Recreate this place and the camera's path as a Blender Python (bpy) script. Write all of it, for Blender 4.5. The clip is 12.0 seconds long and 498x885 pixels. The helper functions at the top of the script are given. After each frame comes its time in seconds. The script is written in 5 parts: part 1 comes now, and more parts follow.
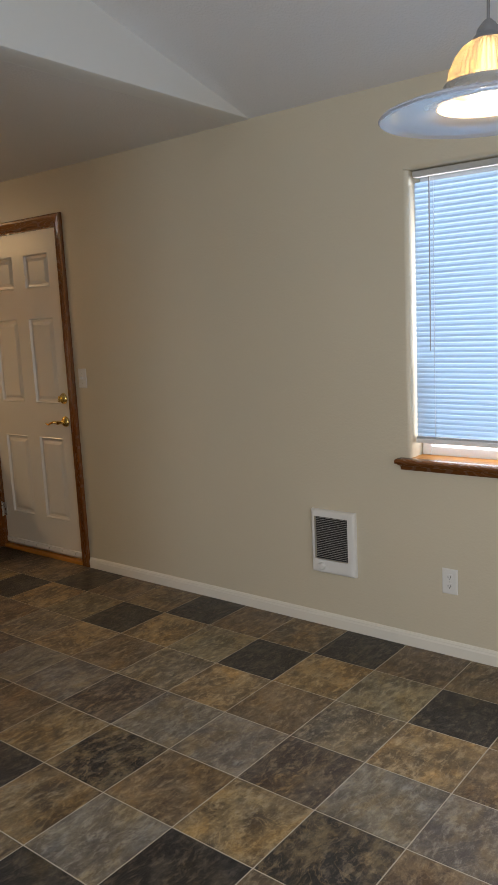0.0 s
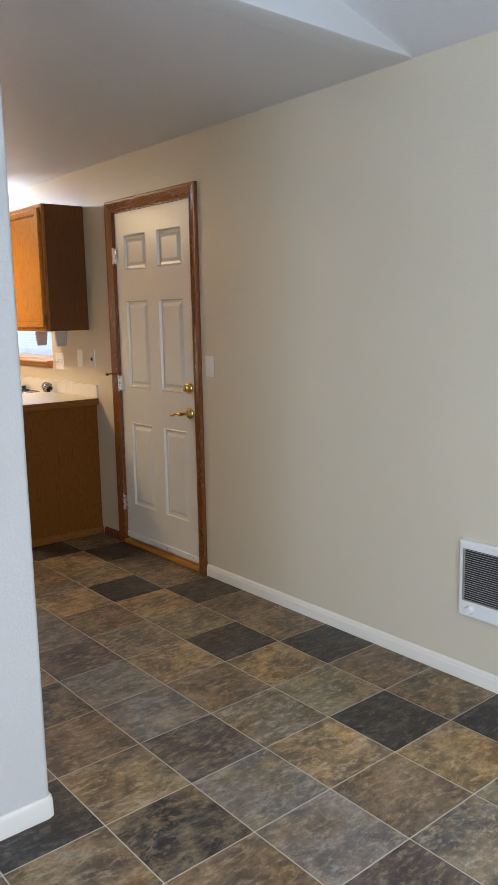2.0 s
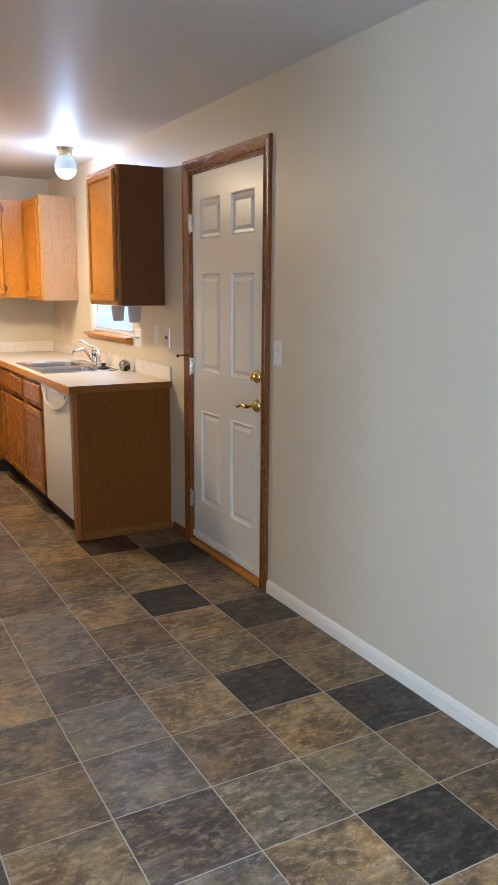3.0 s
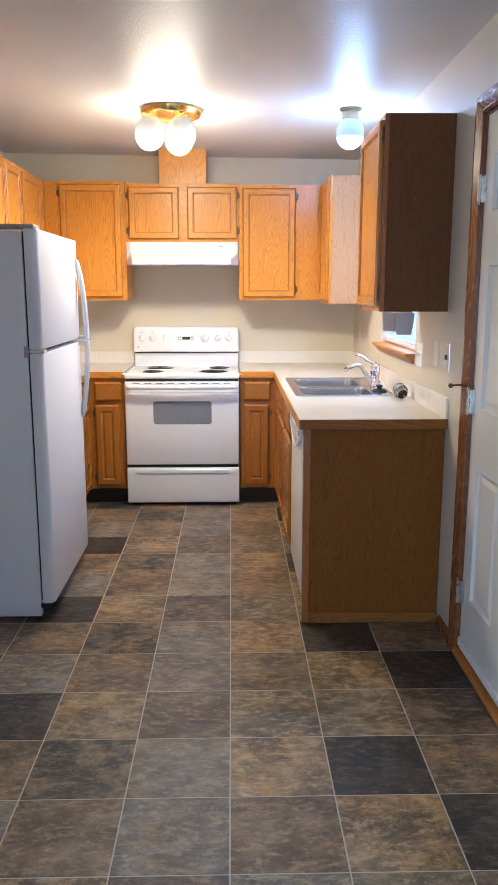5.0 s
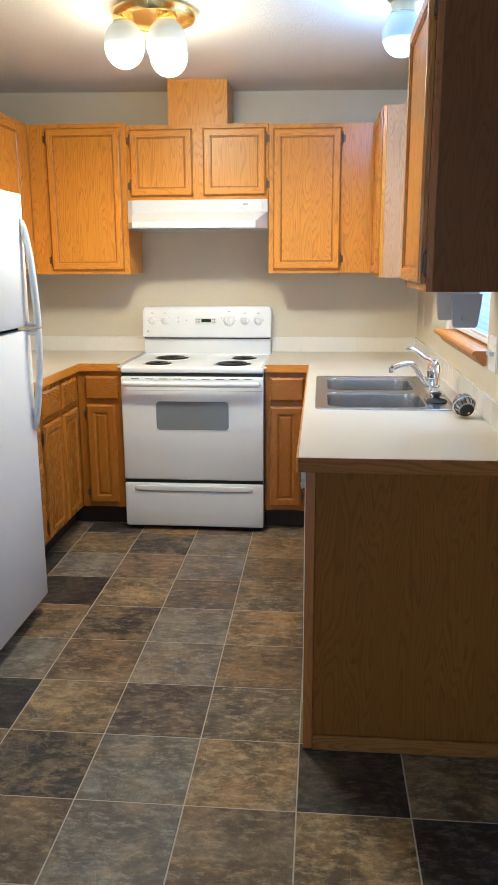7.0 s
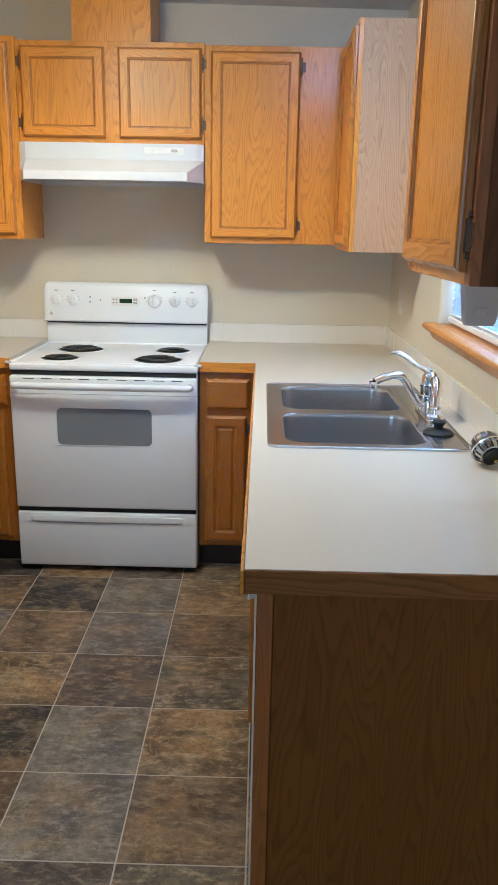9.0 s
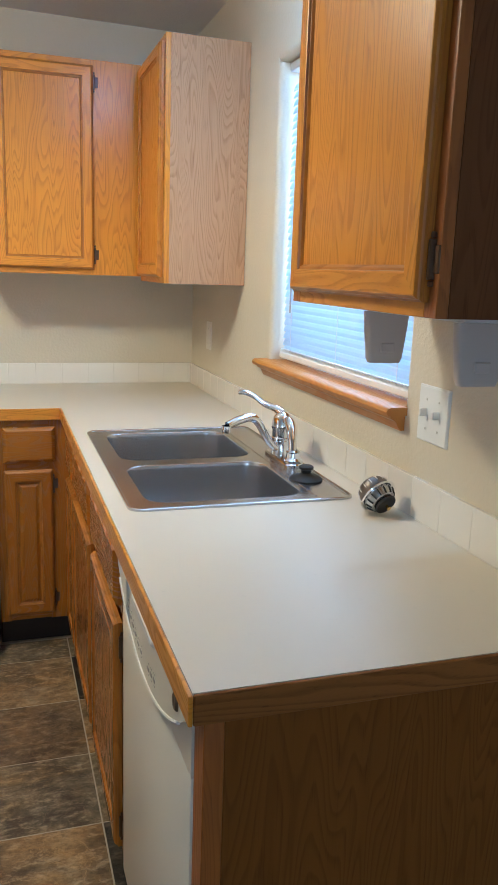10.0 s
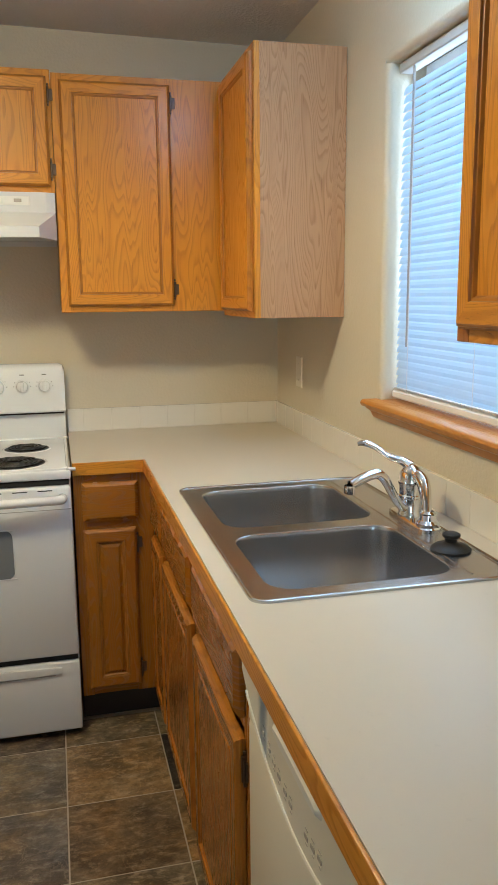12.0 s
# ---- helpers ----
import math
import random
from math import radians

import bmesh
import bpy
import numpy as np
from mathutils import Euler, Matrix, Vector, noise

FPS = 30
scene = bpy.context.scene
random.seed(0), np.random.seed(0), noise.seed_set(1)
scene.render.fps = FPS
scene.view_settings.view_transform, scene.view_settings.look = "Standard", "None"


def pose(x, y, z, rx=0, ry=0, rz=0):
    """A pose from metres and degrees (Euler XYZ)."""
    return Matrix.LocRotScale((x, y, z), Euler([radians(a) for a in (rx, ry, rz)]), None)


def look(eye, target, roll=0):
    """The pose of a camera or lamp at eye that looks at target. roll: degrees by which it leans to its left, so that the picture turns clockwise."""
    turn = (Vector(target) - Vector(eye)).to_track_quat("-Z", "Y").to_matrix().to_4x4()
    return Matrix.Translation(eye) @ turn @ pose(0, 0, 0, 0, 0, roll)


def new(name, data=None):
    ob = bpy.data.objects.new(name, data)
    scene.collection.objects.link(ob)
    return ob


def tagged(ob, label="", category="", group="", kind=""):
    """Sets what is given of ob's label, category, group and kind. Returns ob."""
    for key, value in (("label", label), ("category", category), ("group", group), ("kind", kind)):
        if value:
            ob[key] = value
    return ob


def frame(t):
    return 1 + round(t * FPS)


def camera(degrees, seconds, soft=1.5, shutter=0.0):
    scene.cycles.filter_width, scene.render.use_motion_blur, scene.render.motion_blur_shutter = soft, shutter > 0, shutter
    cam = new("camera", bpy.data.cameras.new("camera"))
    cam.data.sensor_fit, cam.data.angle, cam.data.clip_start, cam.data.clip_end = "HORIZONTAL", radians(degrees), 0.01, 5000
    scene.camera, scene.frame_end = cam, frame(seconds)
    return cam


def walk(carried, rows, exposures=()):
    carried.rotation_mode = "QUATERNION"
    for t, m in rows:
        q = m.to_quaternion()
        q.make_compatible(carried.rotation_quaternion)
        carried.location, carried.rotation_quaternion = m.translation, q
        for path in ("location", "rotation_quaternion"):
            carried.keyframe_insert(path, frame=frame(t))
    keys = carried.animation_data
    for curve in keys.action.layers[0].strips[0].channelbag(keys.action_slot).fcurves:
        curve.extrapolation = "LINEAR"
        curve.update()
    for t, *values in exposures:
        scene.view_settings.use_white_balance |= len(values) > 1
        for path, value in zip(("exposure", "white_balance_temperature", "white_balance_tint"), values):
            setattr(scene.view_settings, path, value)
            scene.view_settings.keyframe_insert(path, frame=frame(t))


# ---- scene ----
cam = camera(35.6, 12.0)
PATH = [
    (0, (-1.745, -7.415, 1.485), (-0.203, -6.183, 1.163), -2.8),
    (0.5, (-1.741, -7.404, 1.487), (-0.312, -6.042, 1.17), -3.0),
    (1, (-1.697, -7.357, 1.476), (-0.337, -5.926, 1.156), -2.7),
    (1.5, (-1.541, -7.258, 1.457), (-0.207, -5.803, 1.142), -2.0),
    (2, (-1.243, -7.111, 1.443), (0.015, -5.592, 1.115), -1.1),
    (2.5, (-0.894, -7.01, 1.448), (0.188, -5.368, 1.084), 0.7),
    (2.7, (-0.771, -6.954, 1.451), (0.26, -5.281, 1.078), 0.68),
    (4.3, (0.103, -6.1, 1.432), (0.549, -4.192, 1.029), -0.41),
    (4.5, (0.174, -6.008, 1.454), (0.523, -4.078, 1.06), -0.2),
    (5, (0.33, -5.767, 1.443), (0.374, -3.804, 1.058), -0.0),
    (5.5, (0.473, -5.526, 1.461), (0.186, -3.593, 1.04), 0.1),
    (6, (0.529, -5.25, 1.452), (0.212, -3.326, 1.007), -0.1),
    (6.5, (0.585, -4.948, 1.43), (0.346, -3.014, 0.979), -0.3),
    (7, (0.669, -4.645, 1.436), (0.491, -2.705, 0.983), -0.3),
    (7.2, (0.686, -4.521, 1.423), (0.552, -2.577, 0.972), -0.6),
    (8.8, (0.676, -3.747, 1.417), (0.551, -1.823, 0.888), 0.6),
    (9, (0.633, -3.713, 1.434), (0.608, -1.785, 0.904), 1.1),
    (9.5, (0.498, -3.562, 1.43), (0.788, -1.638, 0.968), 1.5),
    (10, (0.408, -3.394, 1.407), (1.016, -1.537, 0.978), 2.0),
    (10.5, (0.347, -3.247, 1.438), (1.129, -1.449, 1.039), 1.7),
    (11, (0.292, -3.182, 1.434), (1.108, -1.396, 1.052), 1.1),
    (11.5, (0.282, -3.138, 1.426), (0.976, -1.302, 1.043), 0.2),
    (12, (0.356, -3.061, 1.426), (0.827, -1.153, 1.055), -0.5),
]
walk(cam, [(t, look(eye, target, roll)) for t, eye, target, roll in PATH],
     [(0, -0.42, 8000, 19), (0.5, 0.12, 7100, 16), (1.0, 0.26, 6600, 15), (1.5, 0.38, 6500, 15), (2.0, 0.48, 6400, 16), (2.5, 0.54, 6150, 16),
      (4.5, 0.82, 5050, 16), (5.5, 0.72, 4880, 9), (7.0, 0.56, 4850, 4), (9.0, 0.26, 4570, 4), (10.0, 0.14, 4800, 4), (10.5, -0.10, 4900, 4), (12.0, -0.17, 5500, 1)])

# ---- light ----
world = bpy.data.worlds.new("world")
scene.world = world
world.use_nodes = True
wn = world.node_tree
sky = wn.nodes.new("ShaderNodeTexSky")
sky.sky_type, sky.sun_disc, sky.sun_elevation, sky.sun_rotation = "NISHITA", False, radians(38), radians(200)
wn.links.new(sky.outputs[0], wn.nodes["Background"].inputs[0])
wn.nodes["Background"].inputs[1].default_value = 0.12


def lamp(name, kind, m, power, color, **size):
    data = bpy.data.lights.new(name, kind)
    data.energy, data.color = power, color
    for key, value in size.items():
        if key == "size":
            data.size = value
        elif key == "size_y":
            data.size_y = value
        elif key == "angle":
            data.angle = value
        elif key == "soft":
            data.shadow_soft_size = value
        elif key == "spot":
            data.spot_size, data.spot_blend = value, 0.6
    if kind == "AREA":
        data.shape = "RECTANGLE"
    ob = new(name, data)
    ob.matrix_world = m
    return ob


DAY = (0.74, 0.86, 1.0)
lamp("sun", "SUN", look((0, 0, 0), (0.35, 0.75, -0.62)), 0.9, (1.0, 0.95, 0.88), angle=radians(12))
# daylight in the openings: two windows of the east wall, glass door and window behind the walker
lamp("sky_kitchen", "AREA", look((1.325, -1.49, 1.58), (0, -1.49, 1.5)), 10, DAY, size=0.86, size_y=0.87)
lamp("sky_dining", "AREA", look((1.325, -6.62, 1.45), (0, -6.62, 1.35)), 34, DAY, size=1.38, size_y=1.15)
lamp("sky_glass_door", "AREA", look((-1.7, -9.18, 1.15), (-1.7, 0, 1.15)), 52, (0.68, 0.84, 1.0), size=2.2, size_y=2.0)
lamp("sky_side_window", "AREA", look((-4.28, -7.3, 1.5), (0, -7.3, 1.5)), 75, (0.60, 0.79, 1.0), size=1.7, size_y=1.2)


# the lit bulbs: three warm ones and a cool one under the kitchen ceiling, one in the pendant
GLOBES = ((-0.093, -1.468), (0.072, -1.470), (0.050, -1.318))
for gx, gy in GLOBES:
    lamp("warm_bulb", "POINT", pose(gx, gy, 2.205), 4.7, (1.0, 0.76, 0.42), soft=0.055)
    # the bulbs hang neck up, so that they throw most of their light down
    lamp("warm_bulb_tip", "SPOT", look((gx, gy, 2.200), (gx + 0.0001, gy, 0.0)), 17.0, (1.0, 0.76, 0.43), soft=0.055, spot=radians(172))
lamp("cool_bulb", "POINT", pose(0.950, -1.520, 2.225), 6.5, (0.55, 0.76, 1.0), soft=0.05)
lamp("cool_bulb_tip", "SPOT", look((0.950, -1.520, 2.220), (0.9501, -1.520, 0.0)), 4.0, (0.60, 0.79, 1.0), soft=0.05, spot=radians(172))
lamp("pendant_bulb", "POINT", pose(-0.405, -6.893, 1.838), 4.8, (1.0, 0.74, 0.42), soft=0.03)


# ---- materials ----
class Mat:
    """A small builder of node materials."""

    def __init__(self, name, color=(0.8, 0.8, 0.8), rough=0.5, metal=0.0, coat=0.0):
        self.mat = bpy.data.materials.new(name)
        self.mat.use_nodes = True
        self.t = self.mat.node_tree
        self.b = self.t.nodes["Principled BSDF"]
        self.set("Base Color", (*color, 1)), self.set("Roughness", rough), self.set("Metallic", metal)
        self.set("Coat Weight", coat)
        self.mat.diffuse_color = (*color, 1)

    def set(self, key, value):
        if isinstance(value, bpy.types.NodeSocket):
            self.t.links.new(value, self.b.inputs[key])
        else:
            self.b.inputs[key].default_value = value

    def node(self, kind, inputs=(), out=0, **props):
        n = self.t.nodes.new(kind)
        for key, value in props.items():
            if key == "operation":
                n.operation = value
            elif key == "blend_type":
                n.data_type, n.blend_type = "RGBA", value
        for key, value in dict(inputs).items():
            if isinstance(value, bpy.types.NodeSocket):
                self.t.links.new(value, n.inputs[key])
            else:
                n.inputs[key].default_value = value
        return n.outputs[out]

    def math(self, op, a, b=0.0):
        return self.node("ShaderNodeMath", {0: a, 1: b}, operation=op)

    def coords(self, shift=True):
        c = self.node("ShaderNodeTexCoord", out="Object")
        if not shift:
            return c
        r = self.math("MULTIPLY", self.node("ShaderNodeObjectInfo", out="Random"), 37.0)
        return self.node("ShaderNodeVectorMath", {0: c, 1: self.node("ShaderNodeCombineXYZ", {0: r, 1: r, 2: r})}, operation="ADD")

    def noise(self, vec, scale, detail=2.0, rough=0.5, distort=0.0):
        return self.node("ShaderNodeTexNoise", {"Vector": vec, "Scale": scale, "Detail": detail, "Roughness": rough, "Distortion": distort})

    def stretch(self, vec, by):
        return self.node("ShaderNodeVectorMath", {0: vec, 1: by}, operation="MULTIPLY")

    def ramp(self, fac, stops):
        n = self.t.nodes.new("ShaderNodeValToRGB")
        self.t.links.new(fac, n.inputs[0])
        e = n.color_ramp.elements
        while len(e) < len(stops):
            e.new(0.5)
        for k, (p, c) in zip(e, stops):
            k.position, k.color = p, (*c, 1) if len(c) == 3 else c
        return n.outputs[0]

    def mix(self, fac, a, b, kind="MIX"):
        n = self.t.nodes.new("ShaderNodeMix")
        n.data_type, n.blend_type = "RGBA", kind
        for i, v in ((0, fac), (6, a), (7, b)):
            if isinstance(v, bpy.types.NodeSocket):
                self.t.links.new(v, n.inputs[i])
            else:
                n.inputs[i].default_value = v if i == 0 else (*v, 1)
        return n.outputs[2]

    def bump(self, height, strength=0.3, dist=0.002, prior=None):
        ins = {"Height": height, "Strength": strength, "Distance": dist}
        if prior is not None:
            ins["Normal"] = prior
        return self.node("ShaderNodeBump", ins)


def grey(v):
    return (v, v, v)


def paint(name, color, rough=0.5, peel=0.35, scale=130.0, dist=0.0015, spread=0.03):
    """Wall or ceiling paint over sprayed orange-peel texture."""
    m = Mat(name, color, rough)
    c = m.coords(False)
    big = m.noise(c, 1.3, 3)
    col = m.mix(big, [v * (1 - spread) for v in color], [min(1, v * (1 + spread)) for v in color])
    m.set("Base Color", col)
    blobs = m.ramp(m.noise(c, scale, 2, 0.45), [(0.42, grey(0)), (0.62, grey(1))])
    fine = m.noise(c, scale * 3.2, 2)
    m.set("Normal", m.bump(fine, peel * 0.4, dist * 0.4, m.bump(blobs, peel, dist)))
    m.set("Roughness", m.math("ADD", m.math("MULTIPLY", m.noise(c, 6), 0.12), rough - 0.06))
    return m.mat


def enamel(name, color, rough=0.3, coat=0.0, fleck=0.0, peel=0.0, smear=0.14):
    """Smooth enamel, plastic or lacquer with faint smudges."""
    m = Mat(name, color, rough, coat=coat)
    c = m.coords()
    smudge = m.noise(c, 5.0, 4, 0.6)
    col = m.mix(smudge, [v * 0.965 for v in color], color)
    if fleck:
        spot = m.ramp(m.noise(c, 60.0, 3, 0.7), [(0.66, grey(0)), (0.72, grey(1))])
        col = m.mix(m.math("MULTIPLY", spot, fleck), col, [v * 0.6 for v in color])
    m.set("Base Color", col)
    m.set("Roughness", m.math("ADD", m.math("MULTIPLY", smudge, smear), rough - smear / 2))
    if peel:
        m.set("Normal", m.bump(m.noise(c, 420.0, 1), peel, 0.0006))
    return m.mat


def oak(name, light, mid, dark, along="z", rough=0.33, coat=0.09, bold=1.0, rings=11.0, relief=0.35):
    """Flat-sawn oak: long arched rings, fine open pores, varnish."""
    m = Mat(name, mid, rough, coat=coat)
    c = m.coords()
    s = m.node("ShaderNodeSeparateXYZ", {0: c})
    t = m.t.nodes[-1]
    x, y, z = t.outputs
    u, d = m.math("ADD", x, y), m.math("SUBTRACT", x, y)
    if along == "y":
        a, l, d = m.math("ADD", x, z), y, m.math("SUBTRACT", x, z)
    elif along == "z":
        a, l = u, z
    else:
        a, l = z, u
    low = m.node("ShaderNodeCombineXYZ", {0: m.math("MULTIPLY", a, 10.5), 1: m.math("MULTIPLY", d, 0.7), 2: m.math("MULTIPLY", l, 1.25)})
    field = m.noise(low, 1.0, 2.2, 0.42, 0.2)
    ring = m.math("FRACT", m.math("MULTIPLY", field, rings * 2.6))
    ring = m.ramp(ring, [(0.0, grey(0.05)), (0.50, grey(0.22)), (0.80, grey(1)), (0.90, grey(0.9)), (1.0, grey(0.05))])
    fine = m.node("ShaderNodeCombineXYZ", {0: m.math("MULTIPLY", a, 420.0), 1: m.math("MULTIPLY", d, 60.0), 2: m.math("MULTIPLY", l, 9.0)})
    pores = m.noise(fine, 1.0, 2, 0.6)
    streak = m.noise(m.node("ShaderNodeCombineXYZ", {0: m.math("MULTIPLY", a, 45.0), 1: m.math("MULTIPLY", d, 8.0), 2: m.math("MULTIPLY", l, 1.6)}), 1.0, 3, 0.6)
    base = m.mix(streak, light, mid)
    col = m.mix(m.math("MULTIPLY", ring, 0.50 * bold), base, dark)
    pore = m.ramp(pores, [(0.56, grey(0)), (0.70, grey(1))])
    pore = m.math("MULTIPLY", pore, m.math("ADD", m.math("MULTIPLY", ring, 0.55), 0.15))
    col = m.mix(m.math("MULTIPLY", pore, 0.75 * bold), col, [v * 0.55 for v in dark])
    patch = m.noise(c, 2.2, 2)
    col = m.mix(m.math("MULTIPLY", patch, 0.3), col, [v * 0.8 for v in mid])
    m.set("Base Color", col)
    m.set("Normal", m.bump(m.math("ADD", m.math("MULTIPLY", pore, -1.0), m.math("MULTIPLY", ring, -0.25)), relief, 0.0005))
    m.set("Roughness", m.math("ADD", m.math("MULTIPLY", ring, 0.12), rough - 0.05))
    m.set("Coat Roughness", 0.22)
    return m.mat


HONEY = (0.75, 0.340, 0.024), (0.66, 0.260, 0.015), (0.37, 0.112, 0.007)
oak_v = oak("oak_honey_upright", *HONEY, bold=0.95, coat=0.13, relief=0.55)
oak_h = oak("oak_honey_level", *HONEY, along="u", bold=0.95, coat=0.13, relief=0.55)
BEAD = (0.53, 0.215, 0.020), (0.44, 0.165, 0.013), (0.24, 0.075, 0.007)
bead_v = oak("oak_bead_upright", *BEAD)
bead_h = oak("oak_bead_level", *BEAD, along="u")
# deeper version of the honey oak, used on the base cabinets
LOWER = (0.46, 0.180, 0.013), (0.375, 0.134, 0.008), (0.18, 0.054, 0.003)
lower_v = oak("oak_lower_upright", *LOWER, bold=0.65, rough=0.26, coat=0.2, relief=0.2)
lower_h = oak("oak_lower_level", *LOWER, along="u", bold=0.65, rough=0.26, coat=0.2, relief=0.2)
DEEP = (0.255, 0.092, 0.024), (0.190, 0.060, 0.015), (0.085, 0.025, 0.007)
trim_v = oak("oak_trim_upright", *DEEP, bold=0.7, rough=0.24, coat=0.3)
trim_h = oak("oak_trim_level", *DEEP, along="u", bold=0.7, rough=0.24, coat=0.3)
sill_h = oak("oak_sill", (0.54, 0.225, 0.036), (0.47, 0.182, 0.026), (0.28, 0.095, 0.012), along="y", bold=0.10, rough=0.38, coat=0.0, relief=0.04)
# dining sill oak, darkened for the shade on its backlit side
sill_shaded = oak("oak_sill_shaded", (0.20, 0.070, 0.020), (0.15, 0.050, 0.014), (0.08, 0.024, 0.007), along="y", bold=0.5, rough=0.24)
oak_pale = oak("oak_unfinished", (0.60, 0.365, 0.190), (0.52, 0.300, 0.150), (0.32, 0.150, 0.062), rough=0.6, coat=0.0, bold=1.0, rings=16.0)
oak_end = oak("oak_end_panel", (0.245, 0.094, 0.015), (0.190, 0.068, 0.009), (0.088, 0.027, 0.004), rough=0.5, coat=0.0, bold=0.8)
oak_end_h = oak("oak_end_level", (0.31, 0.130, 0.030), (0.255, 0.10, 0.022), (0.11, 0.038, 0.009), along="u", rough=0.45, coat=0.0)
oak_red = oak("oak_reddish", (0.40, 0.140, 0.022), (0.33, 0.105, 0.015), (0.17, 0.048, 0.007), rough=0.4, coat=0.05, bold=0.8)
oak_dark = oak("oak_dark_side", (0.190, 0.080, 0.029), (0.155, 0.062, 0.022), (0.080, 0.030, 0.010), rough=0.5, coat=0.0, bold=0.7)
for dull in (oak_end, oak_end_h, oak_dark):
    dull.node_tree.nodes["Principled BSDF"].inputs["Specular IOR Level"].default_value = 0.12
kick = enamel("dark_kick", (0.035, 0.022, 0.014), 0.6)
wall_paint = paint("wall_paint", (0.640, 0.570, 0.438), 0.35, 0.19, 100.0, 0.0018)
ceiling_paint = paint("ceiling_paint", (0.70, 0.69, 0.69), 0.44, 0.26, 95.0, 0.0022)
# same paint as the flat ceiling, lightened and blued to carry the daylight
vault_lit_paint = paint("vaulted_ceiling_lit_paint", (0.78, 0.785, 0.80), 0.60, 0.30, 95.0, 0.0022)
partition_paint = paint("partition_paint", (0.60, 0.585, 0.555), 0.45, 0.28, 100.0, 0.0018)
header_paint = paint("header_paint", (0.70, 0.70, 0.68), 0.5, 0.10, 60.0, 0.0015)
trim_paint = enamel("cream_trim_paint", (0.80, 0.76, 0.67), 0.35, smear=0.04)
door_paint = enamel("door_paint", (0.74, 0.712, 0.645), 0.29, peel=0.08, smear=0.03)
white_enamel = enamel("white_enamel", (0.85, 0.86, 0.87), 0.24, coat=0.3, smear=0.04)
hood_enamel = enamel("hood_enamel", (0.66, 0.665, 0.68), 0.30, coat=0.15, smear=0.04)
white_side = enamel("white_pebbled", (0.80, 0.81, 0.84), 0.40, peel=0.4, smear=0.06)
white_plastic = enamel("white_plastic", (0.78, 0.77, 0.74), 0.32)
bisque = enamel("bisque_enamel", (0.79, 0.755, 0.66), 0.32, coat=0.1)
holder_plastic = enamel("holder_plastic", (0.55, 0.49, 0.455), 0.45)
cord_grey = enamel("cord_grey", (0.16, 0.16, 0.17), 0.45)
louvre_grey = enamel("louvre_grey", (0.42, 0.42, 0.41), 0.5)
grey_plastic = enamel("grey_plastic", (0.42, 0.38, 0.35), 0.45)
laminate = enamel("cream_laminate", (0.67, 0.61, 0.505), 0.42, fleck=0.12)
splash_tile = enamel("splash_tile", (0.80, 0.76, 0.69), 0.14, coat=0.3)
grout_white = enamel("white_grout", (0.74, 0.70, 0.63), 0.8)
black_gloss = enamel("black_glass", (0.012, 0.013, 0.014), 0.08)
oven_glass = enamel("oven_glass", (0.22, 0.235, 0.25), 0.10, coat=0.5)
rubber = enamel("black_rubber", (0.018, 0.018, 0.018), 0.55)
dark = enamel("dark_gap", (0.015, 0.014, 0.013), 0.7)
print_pale = enamel("pale_print", (0.42, 0.40, 0.37), 0.5)
print_grey = enamel("grey_print", (0.25, 0.25, 0.25), 0.5)
lcd = enamel("display_dark", (0.02, 0.05, 0.02), 0.15)
# white vinyl greyed down, as the head rails hang unlit
shaded_vinyl = enamel("blind_rail_shaded_vinyl", (0.50, 0.49, 0.47), 0.4)
vinyl = enamel("white_vinyl", (0.80, 0.81, 0.82), 0.35)


def metal(name, color, rough, scratch=None):
    m = Mat(name, color, rough, 1.0)
    c = m.coords()
    if scratch:
        n = m.noise(m.stretch(c, scratch), 1.0, 3, 0.6)
        m.set("Roughness", m.math("ADD", m.math("MULTIPLY", n, 0.22), rough - 0.11))
        m.set("Normal", m.bump(n, 0.03, 0.0002))
    else:
        m.set("Roughness", m.math("ADD", m.math("MULTIPLY", m.noise(c, 30.0, 3), rough * 0.3), rough * 0.85))
    return m.mat


chrome = metal("chrome", (0.82, 0.83, 0.85), 0.05)
steel = Mat("brushed_steel", (0.53, 0.53, 0.535), 0.25, 0.98).mat
dark_steel = metal("tarnished_steel", (0.22, 0.20, 0.185), 0.30)
brass = metal("polished_brass", (0.92, 0.70, 0.27), 0.20)
bronze = metal("antique_bronze", (0.16, 0.11, 0.075), 0.38)
old_brass = metal("aged_brass", (0.36, 0.29, 0.19), 0.3)
nickel = metal("nickel", (0.60, 0.58, 0.54), 0.28)
alu = metal("bare_aluminium", (0.66, 0.66, 0.66), 0.35)
coil_metal = metal("coil_metal", (0.05, 0.048, 0.046), 0.45)


def globe_glass(name, color, power, stops=None):
    """Lit glass; stops give its glow from tip to neck, as the bulb hangs low in it."""
    m = Mat(name, (0.30, 0.31, 0.32), 0.2)
    m.set("Emission Color", (*color, 1)), m.set("Emission Strength", power)
    if stops:
        z = m.node("ShaderNodeSeparateXYZ", {0: m.coords(False)}, out=2)
        f = m.ramp(m.math("ADD", m.math("MULTIPLY", z, 5.0), 1.0), stops)
        m.set("Emission Strength", m.math("MULTIPLY", f, power))
    return m.mat


warm_globe = globe_glass("warm_globe", (1.0, 0.82, 0.52), 3.4, [(0.0, grey(1.0)), (0.20, grey(0.50)), (0.38, grey(0.15)), (0.58, grey(0.07)), (0.78, grey(0.05))])
cool_globe = globe_glass("cool_globe", (0.66, 0.88, 1.0), 7.0, [(0.15, grey(0.85)), (0.31, grey(0.056)), (0.56, grey(0.04))])
